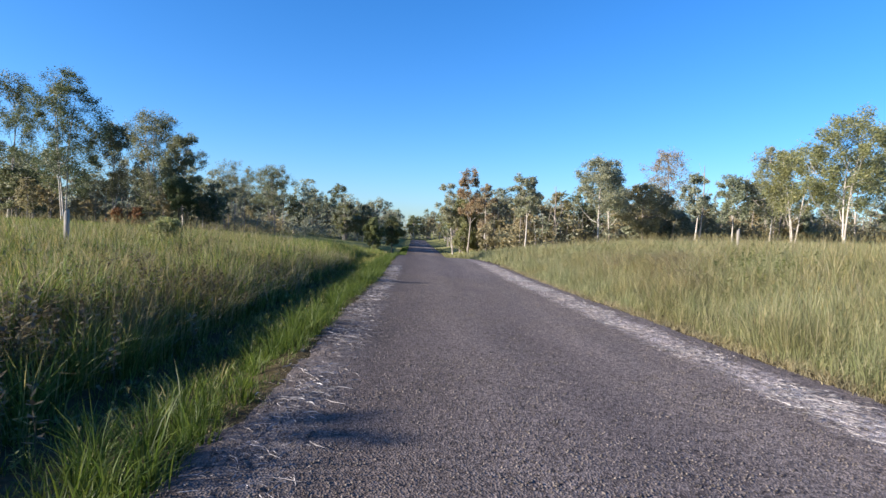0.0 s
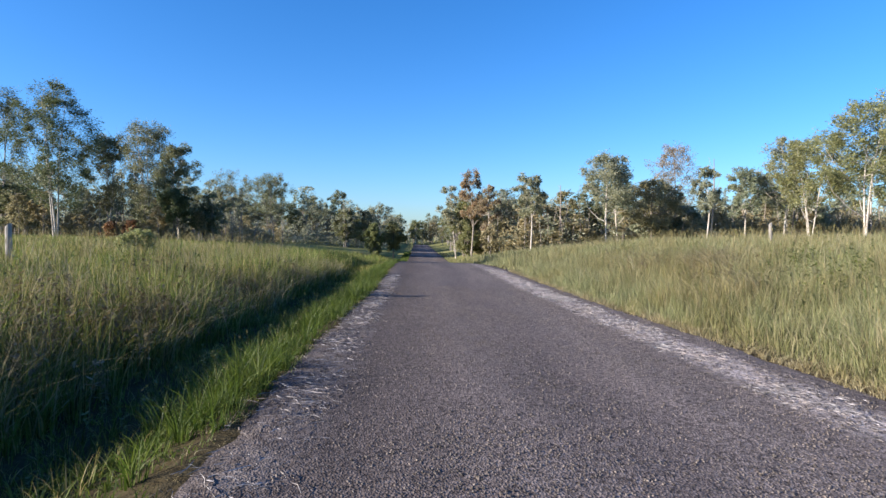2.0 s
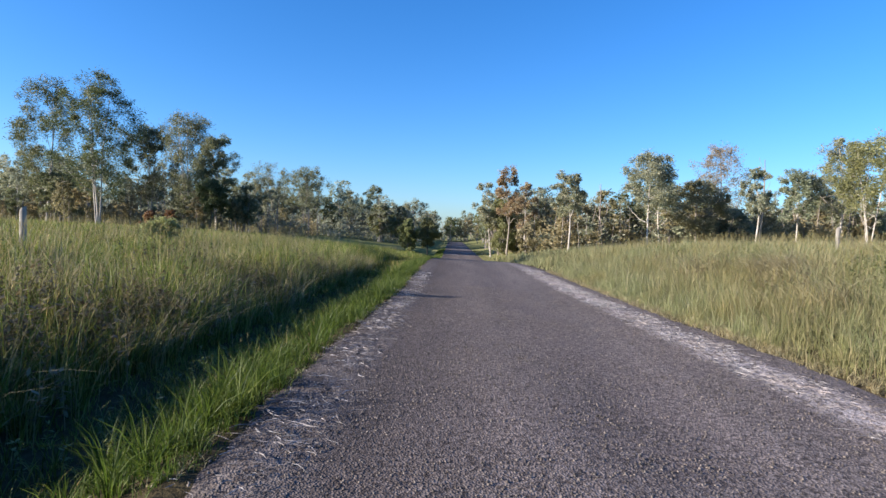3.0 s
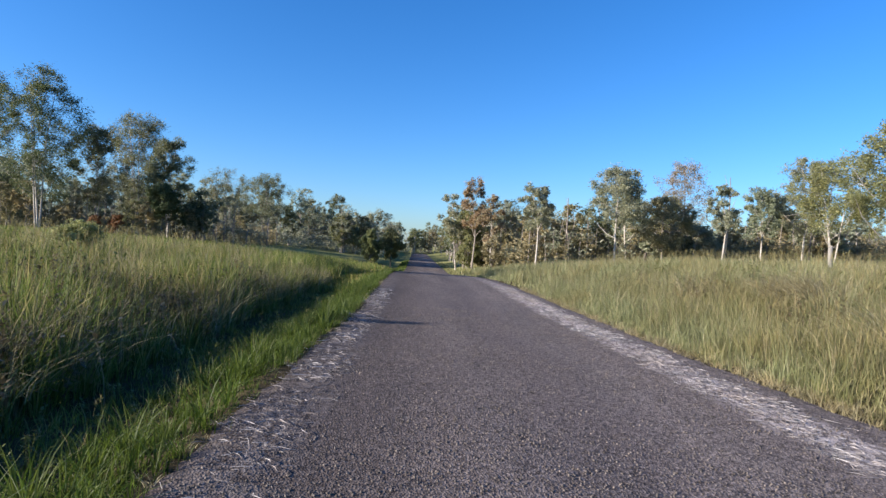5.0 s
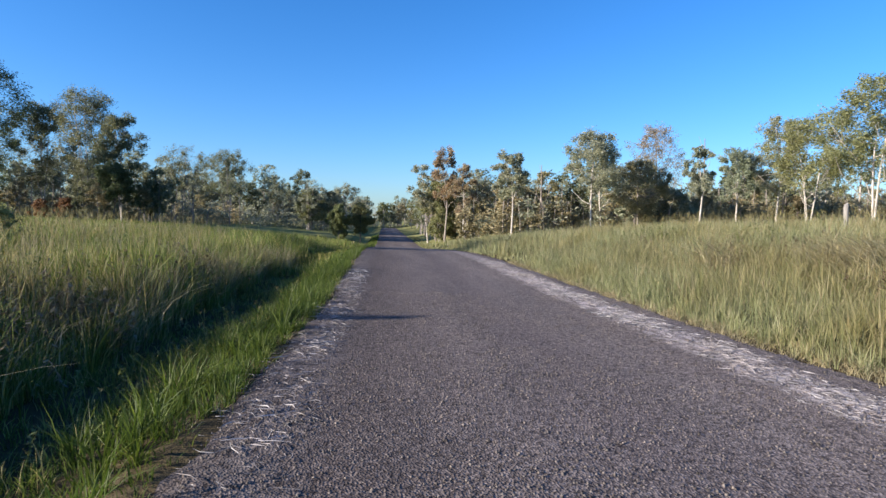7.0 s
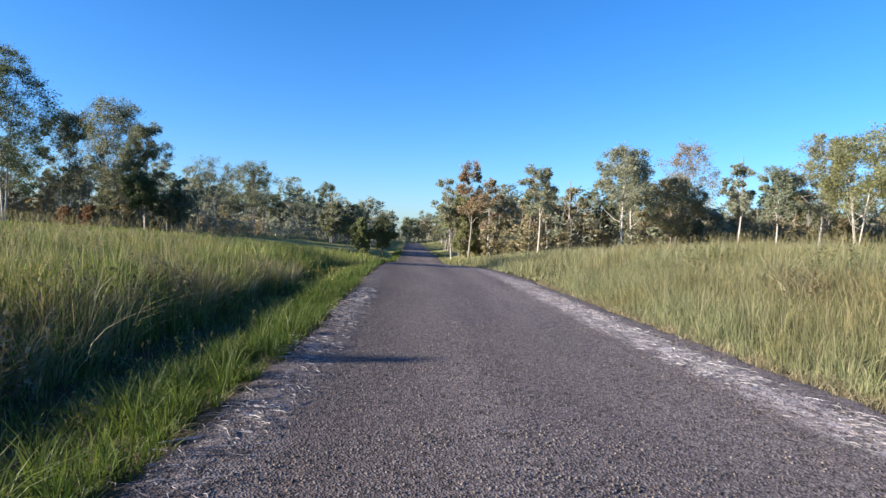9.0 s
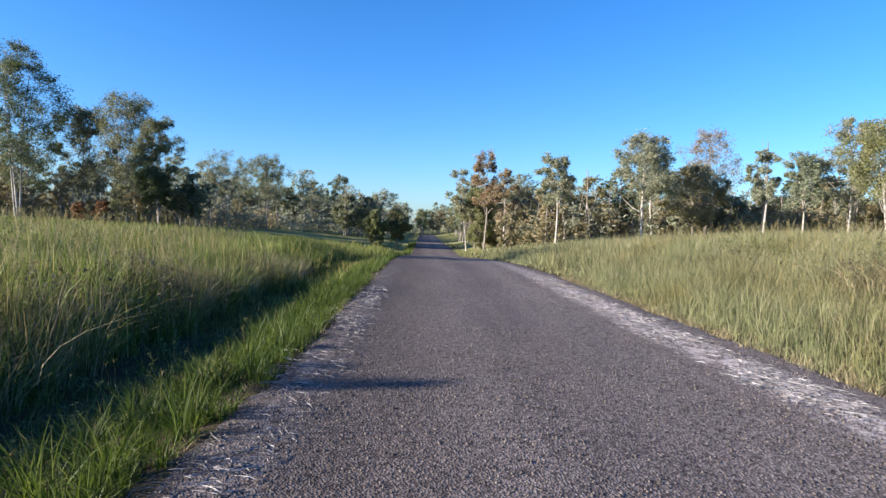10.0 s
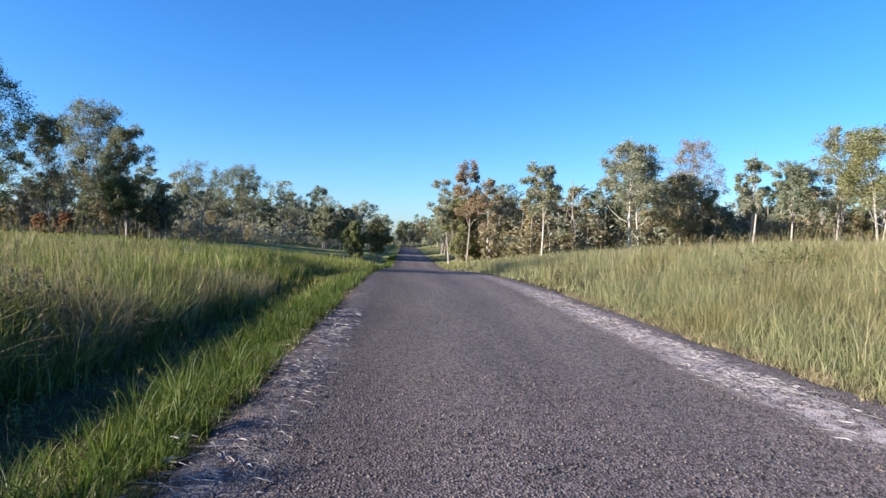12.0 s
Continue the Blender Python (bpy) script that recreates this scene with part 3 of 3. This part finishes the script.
def tubes(segs, n=6):
    """Tapered tubes along chains of (point, radius)."""
    vs, ts, at = [], [], 0
    ring = np.stack([np.cos(np.arange(n) * 2 * np.pi / n), np.sin(np.arange(n) * 2 * np.pi / n)], -1)
    for chain in segs:
        pts = np.asarray([p for p, _ in chain], float)
        rad = [r for _, r in chain]
        for k in range(len(pts)):
            d = pts[min(k + 1, len(pts) - 1)] - pts[max(k - 1, 0)]
            d /= np.linalg.norm(d) + 1e-9
            a = np.cross(d, (0.31, 0.95, 0.05))
            a /= np.linalg.norm(a) + 1e-9
            b = np.cross(d, a)
            vs.append(pts[k] + rad[k] * (ring[:, :1] * a + ring[:, 1:] * b))
        for k in range(len(pts) - 1):
            o = at + k * n
            for j in range(n):
                q = (j + 1) % n
                ts += [(o + j, o + q, o + n + q), (o + j, o + n + q, o + n + j)]
        at += len(pts) * n
    return np.concatenate(vs), np.asarray(ts)


def leaf_quads(rng, centres, radii, count, size, flat=0.7):
    """Drooping leaves in clumps."""
    k = np.repeat(np.arange(len(centres)), count)
    n = len(k)
    g = rng.randn(n, 3)
    g /= np.linalg.norm(g, axis=1)[:, None]
    g *= (rng.rand(n) ** 0.5 * (1 + 0.55 * (rng.rand(n) < 0.3)))[:, None]
    c = np.asarray(centres)[k] + g * np.asarray(radii)[k][:, None] * np.array([1, 1, flat])
    a = rng.rand(n) * 6.283
    droop = -0.9 + 1.1 * rng.rand(n)
    d = np.stack([np.cos(a) * np.cos(droop), np.sin(a) * np.cos(droop), np.sin(droop)], -1)
    s = np.cross(d, rng.randn(n, 3))
    s /= np.linalg.norm(s, axis=1)[:, None]
    L = (size * (0.6 + 0.8 * rng.rand(n)))[:, None]
    w = L * 0.17
    v = np.stack([c - d * L * 0.5, c + s * w, c + d * L * 0.5, c - s * w], 1).reshape(-1, 3)
    t = (np.asarray([(0, 1, 2), (0, 2, 3)])[None] + (np.arange(n) * 4)[:, None, None]).reshape(-1, 3)
    return v, t


def tree(seed, H, W, low, leaf, bk, label, clumps=34, per=72, stems=1, size=0.27, dense=1.15, lean=0.0, name="gum_tree"):
    """A tree with its base at the origin: height H, crown width W, crown from low * H upwards."""
    rng = np.random.RandomState(seed)
    root = new(name)
    chains, limbs, tips = [], [], []
    r0 = 0.0065 * H + 0.04
    tops = []
    for s in range(stems):
        a = rng.rand() * 6.283
        spread = (0.0 if stems == 1 else 0.16 * W)
        p = np.array([0.15 * s * math.cos(a), 0.15 * s * math.sin(a), -0.3])
        tgt = np.array([spread * math.cos(a) + lean * H, spread * math.sin(a), H * (0.80 + 0.1 * rng.rand())])
        chain, m = [], 9
        w1, w2 = rng.randn(2) * 0.025 * H
        for k in range(m + 1):
            f = k / m
            q = p + (tgt - p) * f
            q[0] += w1 * math.sin(f * 4.2) * f
            q[1] += w2 * math.sin(f * 3.4) * f
            chain.append((q, r0 * (1.25 if k == 0 else 1) * (1 - 0.85 * f) / math.sqrt(stems) + 0.015))
        chains.append(chain)
        tops.append(chain)
    clumps = max(30, clumps * 3 // 2)
    rad = (0.066 * W + 0.026 * H * (1 - low)) * dense
    lobe = rng.rand(4) * 6.283
    tries = 0
    while len(tips) < clumps:
        # an egg-shaped, ragged envelope with gaps between the clumps
        u, a, q = rng.rand() ** 0.8, rng.rand() * 6.283, rng.rand() ** 0.4
        reach = W / 2 * math.sin(math.pi * (0.14 + 0.78 * u)) ** 0.7
        reach *= 0.82 + 0.22 * math.sin(2 * a + lobe[0] + 5 * u) + 0.16 * math.sin(5 * a + lobe[1] + 3 * u)
        c = np.array([q * reach * math.cos(a) + lean * H * (low + u * (1 - low)), q * reach * math.sin(a), H * (low + (0.97 - low) * u) - 0.5 * rad])
        tries += 1
        if tips and tries < 40 * clumps and np.min(np.linalg.norm(np.asarray(tips) - c, axis=1)) < 0.8 * rad:
            continue
        tips.append(c)
    # main limbs leave the trunk; every other clump hangs on the nearest limb
    nodes = [(p, r) for chain in tops for p, r in chain[3 if low > 0.15 else 1:]]
    mains = max(5, clumps // 5)
    for k, c in enumerate(tips):
        if k < mains:
            chain = tops[k % stems]
            out = math.hypot(c[0] - chain[5][0][0], c[1] - chain[5][0][1])
            f = np.clip((c[2] - 0.75 * out) / (0.86 * H), 0.32 if low > 0.15 else 0.06, 0.9)
            start, r = chain[int(f * 9)]
        else:
            near = min(nodes, key=lambda q: np.linalg.norm(q[0] - c) + (1.5 if q[0][2] > c[2] else 0) * abs(q[0][2] - c[2]))
            start, r = near
        bow = np.array([0, 0, -0.10 * np.linalg.norm(c - start)])
        m1, m2 = start + (c - start) * 0.35 + bow + rng.randn(3) * 0.012 * H, start + (c - start) * 0.7 + bow * 0.7 + rng.randn(3) * 0.012 * H
        thick = min(r * 0.6, 0.09)
        limbs.append([(start, thick), (m1, thick * 0.75), (m2, thick * 0.5 + 0.005), (c, 0.012)])
        if k < mains:
            nodes += [(m1, thick * 0.75), (m2, thick * 0.55)]
    radii = rad * (0.6 + 0.6 * rng.rand(clumps))
    sub = 5
    big = np.repeat(radii, sub)
    g = rng.randn(clumps * sub, 3)
    tufts = np.repeat(np.asarray(tips), sub, 0) + g / np.linalg.norm(g, axis=1)[:, None] * (big * (0.5 + 0.6 * rng.rand(clumps * sub)))[:, None] * np.array([1, 1, 0.95])
    centres = np.concatenate([np.asarray(tips), tufts])
    radii = np.concatenate([radii * 0.7, big * (0.4 + 0.35 * rng.rand(clumps * sub))])
    v1, t1 = tubes(chains, 8)
    v2, t2 = tubes(limbs, 4)
    part("trunk", mesh_of("trunk", np.concatenate([v1, v2]), np.concatenate([t1, t2 + len(v1)]), bk, True), root)
    part("crown", mesh_of("crown", *leaf_quads(rng, centres, radii, per * 13 // 20, size, 1.0), leaf), root)
    return tagged(root, label, "tree")


def stand(ob, x, y, turn=0.0, sx=1.0, sz=1.0, sink=0.0):
    ob.matrix_basis = Matrix.LocRotScale((x, y, float(height(x, y)) - sink), Euler((0, 0, turn)), (sx, sx, sz))
    return ob


def put(seed, x, y, top, W, low, leaf, bk, label, **kw):
    """A tree standing at x, y whose top is at the height top."""
    W *= 1.15
    return stand(tree(seed, top - float(height(x, y)), W, low, leaf, bk, label, **kw), x, y)


G1 = "tall grey-green gum tree with a pale trunk"
# beside the paddock, on the sunny side
put(1, 25.1, 80, 13.2, 7.6, 0.42, LEAF_GUM, BARK_PALE, "gum tree with a rounded crown above a pale straight trunk", clumps=44)
put(2, 29.5, 88, 12.6, 5.5, 0.40, LEAF_GUM, BARK_PALE, G1, clumps=26)
put(3, 49.9, 115, 20.6, 10, 0.30, LEAF_RED, BARK_GREY, "open-crowned gum tree with a reddish tinge", clumps=44, per=60)
put(4, 33.0, 84, 10.3, 7.5, 0.28, LEAF_BROWN, BARK_GREY, "brownish-green bushy tree beside the paddock", clumps=36, per=90)
put(5, 36.0, 74, 10.7, 3.0, 0.45, LEAF_GUM, BARK_PALE, "slender gum tree with a narrow crown", clumps=16)
put(6, 44.3, 80, 11.2, 5.2, 0.40, LEAF_GUM, BARK_PALE, G1, clumps=26)
put(7, 49.8, 80, 16.0, 7.0, 0.35, LEAF_GUM, BARK_PALE, G1, clumps=36)
put(8, 46.7, 70, 14.0, 9.0, 0.38, LEAF_YELLOW, BARK_PALE, "broad yellow-green gum tree with slender pale trunks", clumps=46, stems=3)
put(9, 45.5, 60, 16.6, 9.0, 0.35, LEAF_YELLOW, BARK_PALE, "large olive-green gum tree with pale forking limbs", clumps=46, stems=2)
put(41, 55.0, 63, 17.2, 9.0, 0.35, LEAF_GUM, BARK_PALE, "large grey gum tree with pale forking limbs", clumps=42, stems=2)
put(42, 62.0, 72, 17.5, 9.0, 0.3, LEAF_YELLOW, BARK_PALE, "large olive-green gum tree with pale forking limbs", clumps=42, stems=2)
put(43, 63.0, 60, 17.5, 9.0, 0.3, LEAF_GUM, BARK_PALE, "large grey gum tree with pale forking limbs", clumps=42, stems=2)
put(10, 13.9, 75, 9.7, 4.3, 0.5, LEAF_GUM, BARK_PALE, "gum tree with a bare pale trunk and a tufted crown", clumps=24)
put(11, 8.3, 95, 12.4, 5.0, 0.45, LEAF_RED, BARK_GREY, "reddish-topped gum tree by the road", clumps=22)
put(12, 10.6, 92, 9.8, 3.6, 0.35, LEAF_RED, BARK_PALE, "slim gum tree with russet new leaves", clumps=18)
put(13, 6.2, 100, 10.6, 5.5, 0.45, LEAF_GUM, BARK_PALE, "gum tree leaning over the road edge with a white trunk", clumps=28, lean=-0.08)
put(14, 8.0, 99, 7.6, 4.6, 0.08, LEAF_YELLOW, BARK_GREY, "dense yellow-green roadside sapling", clumps=34, per=90)
put(15, 10.6, 102, 8.8, 5.5, 0.08, LEAF_YELLOW, BARK_GREY, "dense yellow-green roadside sapling", clumps=34, per=90)
put(16, 14, 100, 8.0, 5.0, 0.1, LEAF_BROWN, BARK_GREY, "brownish bushy roadside tree", clumps=30, per=90)
# on the ditch side, against the light
put(20, -48.6, 110, 22.6, 10, 0.20, LEAF_OLIVE, BARK_PALE, "broad spreading gum tree with many forking limbs", clumps=56, stems=3, per=84, size=0.30)
put(35, -41.0, 104, 17.6, 6.5, 0.22, LEAF_OLIVE, BARK_PALE, "gum tree with a drooping ragged crown", clumps=34, stems=2, per=110, size=0.30)
put(21, -57.0, 112, 20.6, 8.5, 0.28, LEAF_OLIVE, BARK_PALE, G1, clumps=40, stems=2, per=110, size=0.30)
put(36, -48.0, 95, 3.8, 2.6, 0.05, LEAF_RUST, BARK_GREY, "rust-red dying shrub under the gums", clumps=18, name="rusty_shrub", size=0.25)
put(37, -44.6, 95, 4.0, 2.8, 0.05, LEAF_RUST, BARK_GREY, "rust-red dying shrub under the gums", clumps=18, name="rusty_shrub", size=0.25)
put(22, -40.5, 100, 9.3, 5.8, 0.42, LEAF_DARK, BARK_DARK, "dark low tree with a crooked black trunk", clumps=36, per=110, lean=0.05, name="wattle_tree")
put(23, -56.0, 95, 26.5, 10.5, 0.20, LEAF_DARK, BARK_PALE, "tall open gum tree with upswept pale limbs", clumps=54, stems=3, per=110, size=0.30)
put(24, -72.0, 106, 27.0, 10, 0.22, LEAF_DARK, BARK_PALE, G1, clumps=44, stems=2, per=110, size=0.30)
put(25, -46.5, 150, 18.0, 11.0, 0.45, LEAF_OLIVE, BARK_PALE, "gum tree with layered umbrella tufts", clumps=32, per=70)
put(26, -34.5, 140, 16.4, 10.0, 0.38, LEAF_OLIVE, BARK_GREY, "grey-green gum tree with a flat-topped crown", clumps=38)
put(27, -21.3, 160, 14.4, 6.5, 0.42, LEAF_OLIVE, BARK_GREY, G1, clumps=24)
put(28, -30.1, 170, 13.4, 8.0, 0.42, LEAF_OLIVE, BARK_GREY, G1, clumps=26)
put(29, -9.9, 150, 9.8, 6.8, 0.5, LEAF_GUM, BARK_GREY, "gum tree with a thin domed crown", clumps=22)
put(30, -7.9, 105, 4.0, 3.0, 0.10, LEAF_YELLOW, BARK_GREY, "rounded yellow-green shrub by the road", clumps=44, per=120, size=0.26, name="roadside_shrub")
put(31, -4.6, 108, 4.4, 3.2, 0.28, LEAF_YELLOW, BARK_DARK, "yellow-green bushy tree with a dark stem by the road", clumps=44, per=120, size=0.26, name="roadside_shrub")
put(32, -36.5, 104, 7.0, 5.0, 0.3, LEAF_DARK, BARK_DARK, "small dark bushy tree", clumps=26, per=100, name="wattle_tree")

# low gums behind the tall grass; the tips of their shadows reach the road
for seed, sx, sy, far in ((51, 0.0, 4.0, 22), (52, -0.1, 17.9, 23)):
    put(seed, sx + SUN_AZ[0] * far, sy + SUN_AZ[1] * far, far * math.tan(SUN_EL) + 0.1, 3.2, 0.40, LEAF_OLIVE, BARK_PALE, "slender young gum tree behind the tall grass", clumps=10, per=16, size=0.2, dense=0.5)

# beside the near paddock; their shadows cross the road further on
put(33, -39, 36, 18.0, 9, 0.3, LEAF_OLIVE, BARK_PALE, "tall olive gum tree throwing shade over the road", clumps=40, stems=2)
put(34, -45, 50, 20.5, 8, 0.3, LEAF_OLIVE, BARK_PALE, "tall olive gum tree throwing shade over the road", clumps=40, stems=2)

# woodland behind, from a few kinds
kinds = []
for i, (H, W, low, leaf, bk, st, kind, label) in enumerate([
        (11, 5.5, 0.40, LEAF_GUM, BARK_PALE, 1, "gum_tree", "grey-green gum tree in open woodland"),
        (12, 6.5, 0.30, LEAF_GUM, BARK_GREY, 2, "gum_tree", "forked grey gum tree in open woodland"),
        (9, 5.0, 0.32, LEAF_BROWN, BARK_GREY, 1, "bushy_tree", "brownish bushy tree in open woodland"),
        (10, 5.0, 0.30, LEAF_YELLOW, BARK_PALE, 1, "olive_gum_tree", "olive gum tree in open woodland"),
        (7, 5.0, 0.25, LEAF_OLIVE, BARK_GREY, 1, "understorey_tree", "olive bushy tree in the understorey"),
        (13, 5.0, 0.48, LEAF_GUM, BARK_PALE, 1, "slender_gum_tree", "slender high-crowned gum tree in woodland"),
        (5, 3.4, 0.06, LEAF_BROWN, BARK_GREY, 1, "brown_sapling", "brown-green sapling in the understorey"),
        (4.5, 3.2, 0.06, LEAF_GUM, BARK_GREY, 1, "grey_sapling", "grey-green sapling in the understorey")]):
    k = tree(100 + i, H, W, low, leaf, bk, label, clumps=24, per=26, stems=st, size=0.36, dense=1.05, name=kind)
    kinds.append(tagged(k, label, "tree", "woodland " + kind.replace("_", " ") + "s"))
rng = np.random.RandomState(5)


def woods(n, x0, x1, y0, y1, pick, smin, smax, first):
    """Scatter woodland trees over a stretch of the plan."""
    for j in range(n):
        x, y = x0 + (x1 - x0) * rng.rand(), y0 + (y1 - y0) * rng.rand()
        s = smin + (smax - smin) * rng.rand()
        k = pick[rng.randint(len(pick))]
        m = Matrix.LocRotScale((x, y, float(height(x, y)) - 0.1), Euler((0, 0, rng.rand() * 6.283)), (s * (0.9 + 0.3 * rng.rand()), s * (0.9 + 0.3 * rng.rand()), s))
        if first[k]:
            kinds[k].matrix_basis = m
            first[k] = False
        else:
            copy_thing(kinds[k], m)


fresh = [True] * len(kinds)
woods(66, 12, 110, 92, 185, (0, 1, 2, 3, 5), 0.7, 1.05, fresh)
woods(70, 10, 85, 86, 112, (2, 6, 7, 6, 7, 4), 0.8, 1.3, fresh)
woods(26, 60, 130, 78, 150, (0, 1, 3, 5), 0.85, 1.2, fresh)
woods(40, 7.5, 20, 104, 230, (0, 2, 3, 5, 6, 4), 0.7, 1.1, fresh)
woods(80, -130, -22, 128, 220, (0, 1, 2, 4, 5), 0.95, 1.3, fresh)
woods(40, -85, -34, 98, 130, (4, 6, 7, 2), 0.6, 1.1, fresh)
woods(20, -130, -66, 105, 150, (0, 1, 5, 4), 0.9, 1.3, fresh)
woods(46, -32, -7.5, 140, 290, (0, 1, 2, 4, 3), 0.8, 1.2, fresh)
woods(44, -40, 40, 250, 300, (0, 1, 4, 2, 3), 1.2, 1.6, fresh)


def far_woods():
    """The woodland that closes the view, too far off to tell its trees apart."""
    r = np.random.RandomState(8)
    n = 2300
    x, y = r.uniform(-330, 330, n), r.uniform(125, 340, n)
    ok = ((np.abs(x - 1) > 9) | (y > 300)) & (y < 0.9 * np.abs(x) + 420) & ((x > 14) | (y > 185))
    x, y = x[ok], y[ok]
    n = len(x)
    h = 6 + 6 * r.rand(n)
    z = height(x, y)
    k = 6
    c = np.repeat(np.stack([x, y, z], -1), k, 0)
    c += np.stack([r.randn(n * k) * 1.5, r.randn(n * k) * 1.5, np.repeat(h, k) * (0.12 + 0.83 * r.rand(n * k))], -1)
    tagged(new("distant_woodland", mesh_of("distant_woodland", *leaf_quads(r, c, 0.8 + 0.9 * r.rand(n * k), 9, 1.05), LEAF_GUM)),
           "distant grey-green eucalypt woodland behind the paddocks", "woodland", kind="stuff")
    chains = [[((a, b, d - 0.3), 0.22), ((a + 0.4, b, d + e * 0.8), 0.08)] for a, b, d, e in zip(x, y, z, h)]
    tagged(new("distant_trunks", mesh_of("distant_trunks", *tubes(chains, 4), BARK_GREY)), "distant pale trunks in the eucalypt woodland", "woodland", kind="stuff")


far_woods()


def undergrowth(seed, spans, leaf, name, label):
    """Thickets of saplings and scrub between the trees."""
    r = np.random.RandomState(seed)
    cs, rs = [], []
    for n, x0, x1, y0, y1, top in spans:
        x, y = r.uniform(x0, x1, n), r.uniform(y0, y1, n)
        h = top * (0.5 + 0.5 * r.rand(n))
        k = 7
        c = np.repeat(np.stack([x, y, height(x, y)], -1), k, 0)
        c += np.stack([r.randn(n * k) * 0.7, r.randn(n * k) * 0.7, np.repeat(h, k) * r.rand(n * k)], -1)
        cs.append(c)
        rs.append(0.45 + 0.5 * r.rand(n * k))
    tagged(new(name, mesh_of(name, *leaf_quads(r, np.concatenate(cs), np.concatenate(rs), 16, 0.5), leaf)), label, "undergrowth", kind="stuff")


undergrowth(21, [(330, 12, 95, 84, 108, 5.0), (120, 9, 22, 100, 150, 5.0), (180, -90, -30, 112, 140, 4.0)], LEAF_BROWN, "brown_undergrowth", "brownish scrub and saplings between the gum trunks")
undergrowth(22, [(300, 12, 95, 86, 116, 5.5), (220, -100, -24, 122, 160, 5.5), (120, -30, -9, 140, 230, 5.5), (140, -40, 40, 270, 330, 7.0)], LEAF_GUM, "grey_undergrowth", "grey-green scrub and saplings between the gum trunks")


def pole_trunks(seed, spans):
    """Many thin pale stems standing in the thickets."""
    r = np.random.RandomState(seed)
    chains = []
    for n, x0, x1, y0, y1 in spans:
        for x, y in zip(r.uniform(x0, x1, n), r.uniform(y0, y1, n)):
            z, h, b = float(height(x, y)), 3.5 + 3.5 * r.rand(), r.randn(2) * 0.5
            chains.append([((x, y, z - 0.2), 0.10), ((x + b[0] * 0.3, y, z + h * 0.5), 0.075), ((x + b[0], y + b[1], z + h), 0.03)])
    tagged(new("thin_trunks", mesh_of("thin_trunks", *tubes(chains, 5), BARK_GREY, True)), "many thin pale gum stems standing in the scrub", "trunks", kind="stuff")


pole_trunks(23, [(300, 11, 90, 86, 114), (70, 7.5, 18, 100, 150), (110, -85, -28, 105, 140)])

# ---- fence posts and dead wood ----


def fence_post(x, y, h, r, lean, mat, label):
    """A round split post with a worn, slanting top and a wire staple groove."""
    bm = bmesh.new()
    rings = []
    rnd = random.Random(int(x * 10 + y))
    for k, (f, s) in enumerate(((-0.25, 1.05), (0.0, 1.05), (0.3, 1.0), (0.7, 0.97), (0.95, 0.95), (1.0, 0.82))):
        ring = []
        for j in range(10):
            a = j * math.tau / 10
            rr = r * s * (1 + 0.08 * rnd.uniform(-1, 1))
            ring.append(bm.verts.new((rr * math.cos(a), rr * math.sin(a), h * f + (0.05 * r / 0.08 * math.cos(a) if k > 3 else 0))))
        rings.append(ring)
    for a, b in zip(rings, rings[1:]):
        for j in range(10):
            bm.faces.new((a[j], a[(j + 1) % 10], b[(j + 1) % 10], b[j]))
    bm.faces.new(rings[-1])
    me = bpy.data.meshes.new("fence_post")
    bm.to_mesh(me)
    bm.free()
    me.materials.append(mat)
    ob = new("fence_post", me)
    ob.matrix_basis = Matrix.LocRotScale((x, y, float(height(x, y))), Euler((lean, lean * 0.6, 0)), None)
    return tagged(ob, label, "fence post", "paddock fence posts")


fence_post(-12.2, 19.2, 1.40, 0.085, 0.03, WOOD, "weathered grey wooden fence post in tall grass")
fence_post(13.3, 40.2, 1.05, 0.09, 0.02, BARK_DARK, "dark wooden fence post in the paddock grass")
fence_post(16.0, 28.2, 1.35, 0.08, -0.03, WOOD, "pale wooden fence post in the paddock grass")


def snag(seed, x, y, top, label):
    """A dead, leafless tree."""
    r = np.random.RandomState(seed)
    H = top - float(height(x, y))
    chain = [(np.array([0.02 * H * math.sin(3 * f) + 0.03 * H * f, 0, H * f - 0.2 * (f == 0)]), 0.17 * (1 - 0.85 * f) + 0.015) for f in np.linspace(0, 1, 9)]
    arms = []
    for i in (4, 5, 6, 6, 7):
        p = chain[i][0]
        a = r.rand() * 6.283
        e = p + np.array([math.cos(a) * 0.07 * H, math.sin(a) * 0.05 * H, (0.10 + 0.1 * r.rand()) * H])
        arms.append([(p, chain[i][1] * 0.6), ((p + e) / 2 + np.array([0, 0, -0.03 * H]), chain[i][1] * 0.4), (e, 0.015)])
    root = new("dead_tree")
    part("trunk", mesh_of("trunk", *tubes([chain], 7), BARK_GREY, True), root)
    part("branchwork", mesh_of("branchwork", *tubes(arms, 5), BARK_GREY, True), root)
    root.location = (x, y, float(height(x, y)))
    return tagged(root, label, "dead tree")


snag(1, 40.5, 82, 12.6, "bare dead grey tree among the gums")
snag(2, 20.5, 88, 9.3, "bare dead tree stub with a broken top")

bush = tree(40, 1.4, 2.0, 0.05, PALE_WEED, BARK_GREY, "pale yellow-green weedy bush standing in the grass", clumps=22, per=70, size=0.085, name="weedy_bush")
bush["category"] = "shrub"
stand(bush, -11.9, 26.4)
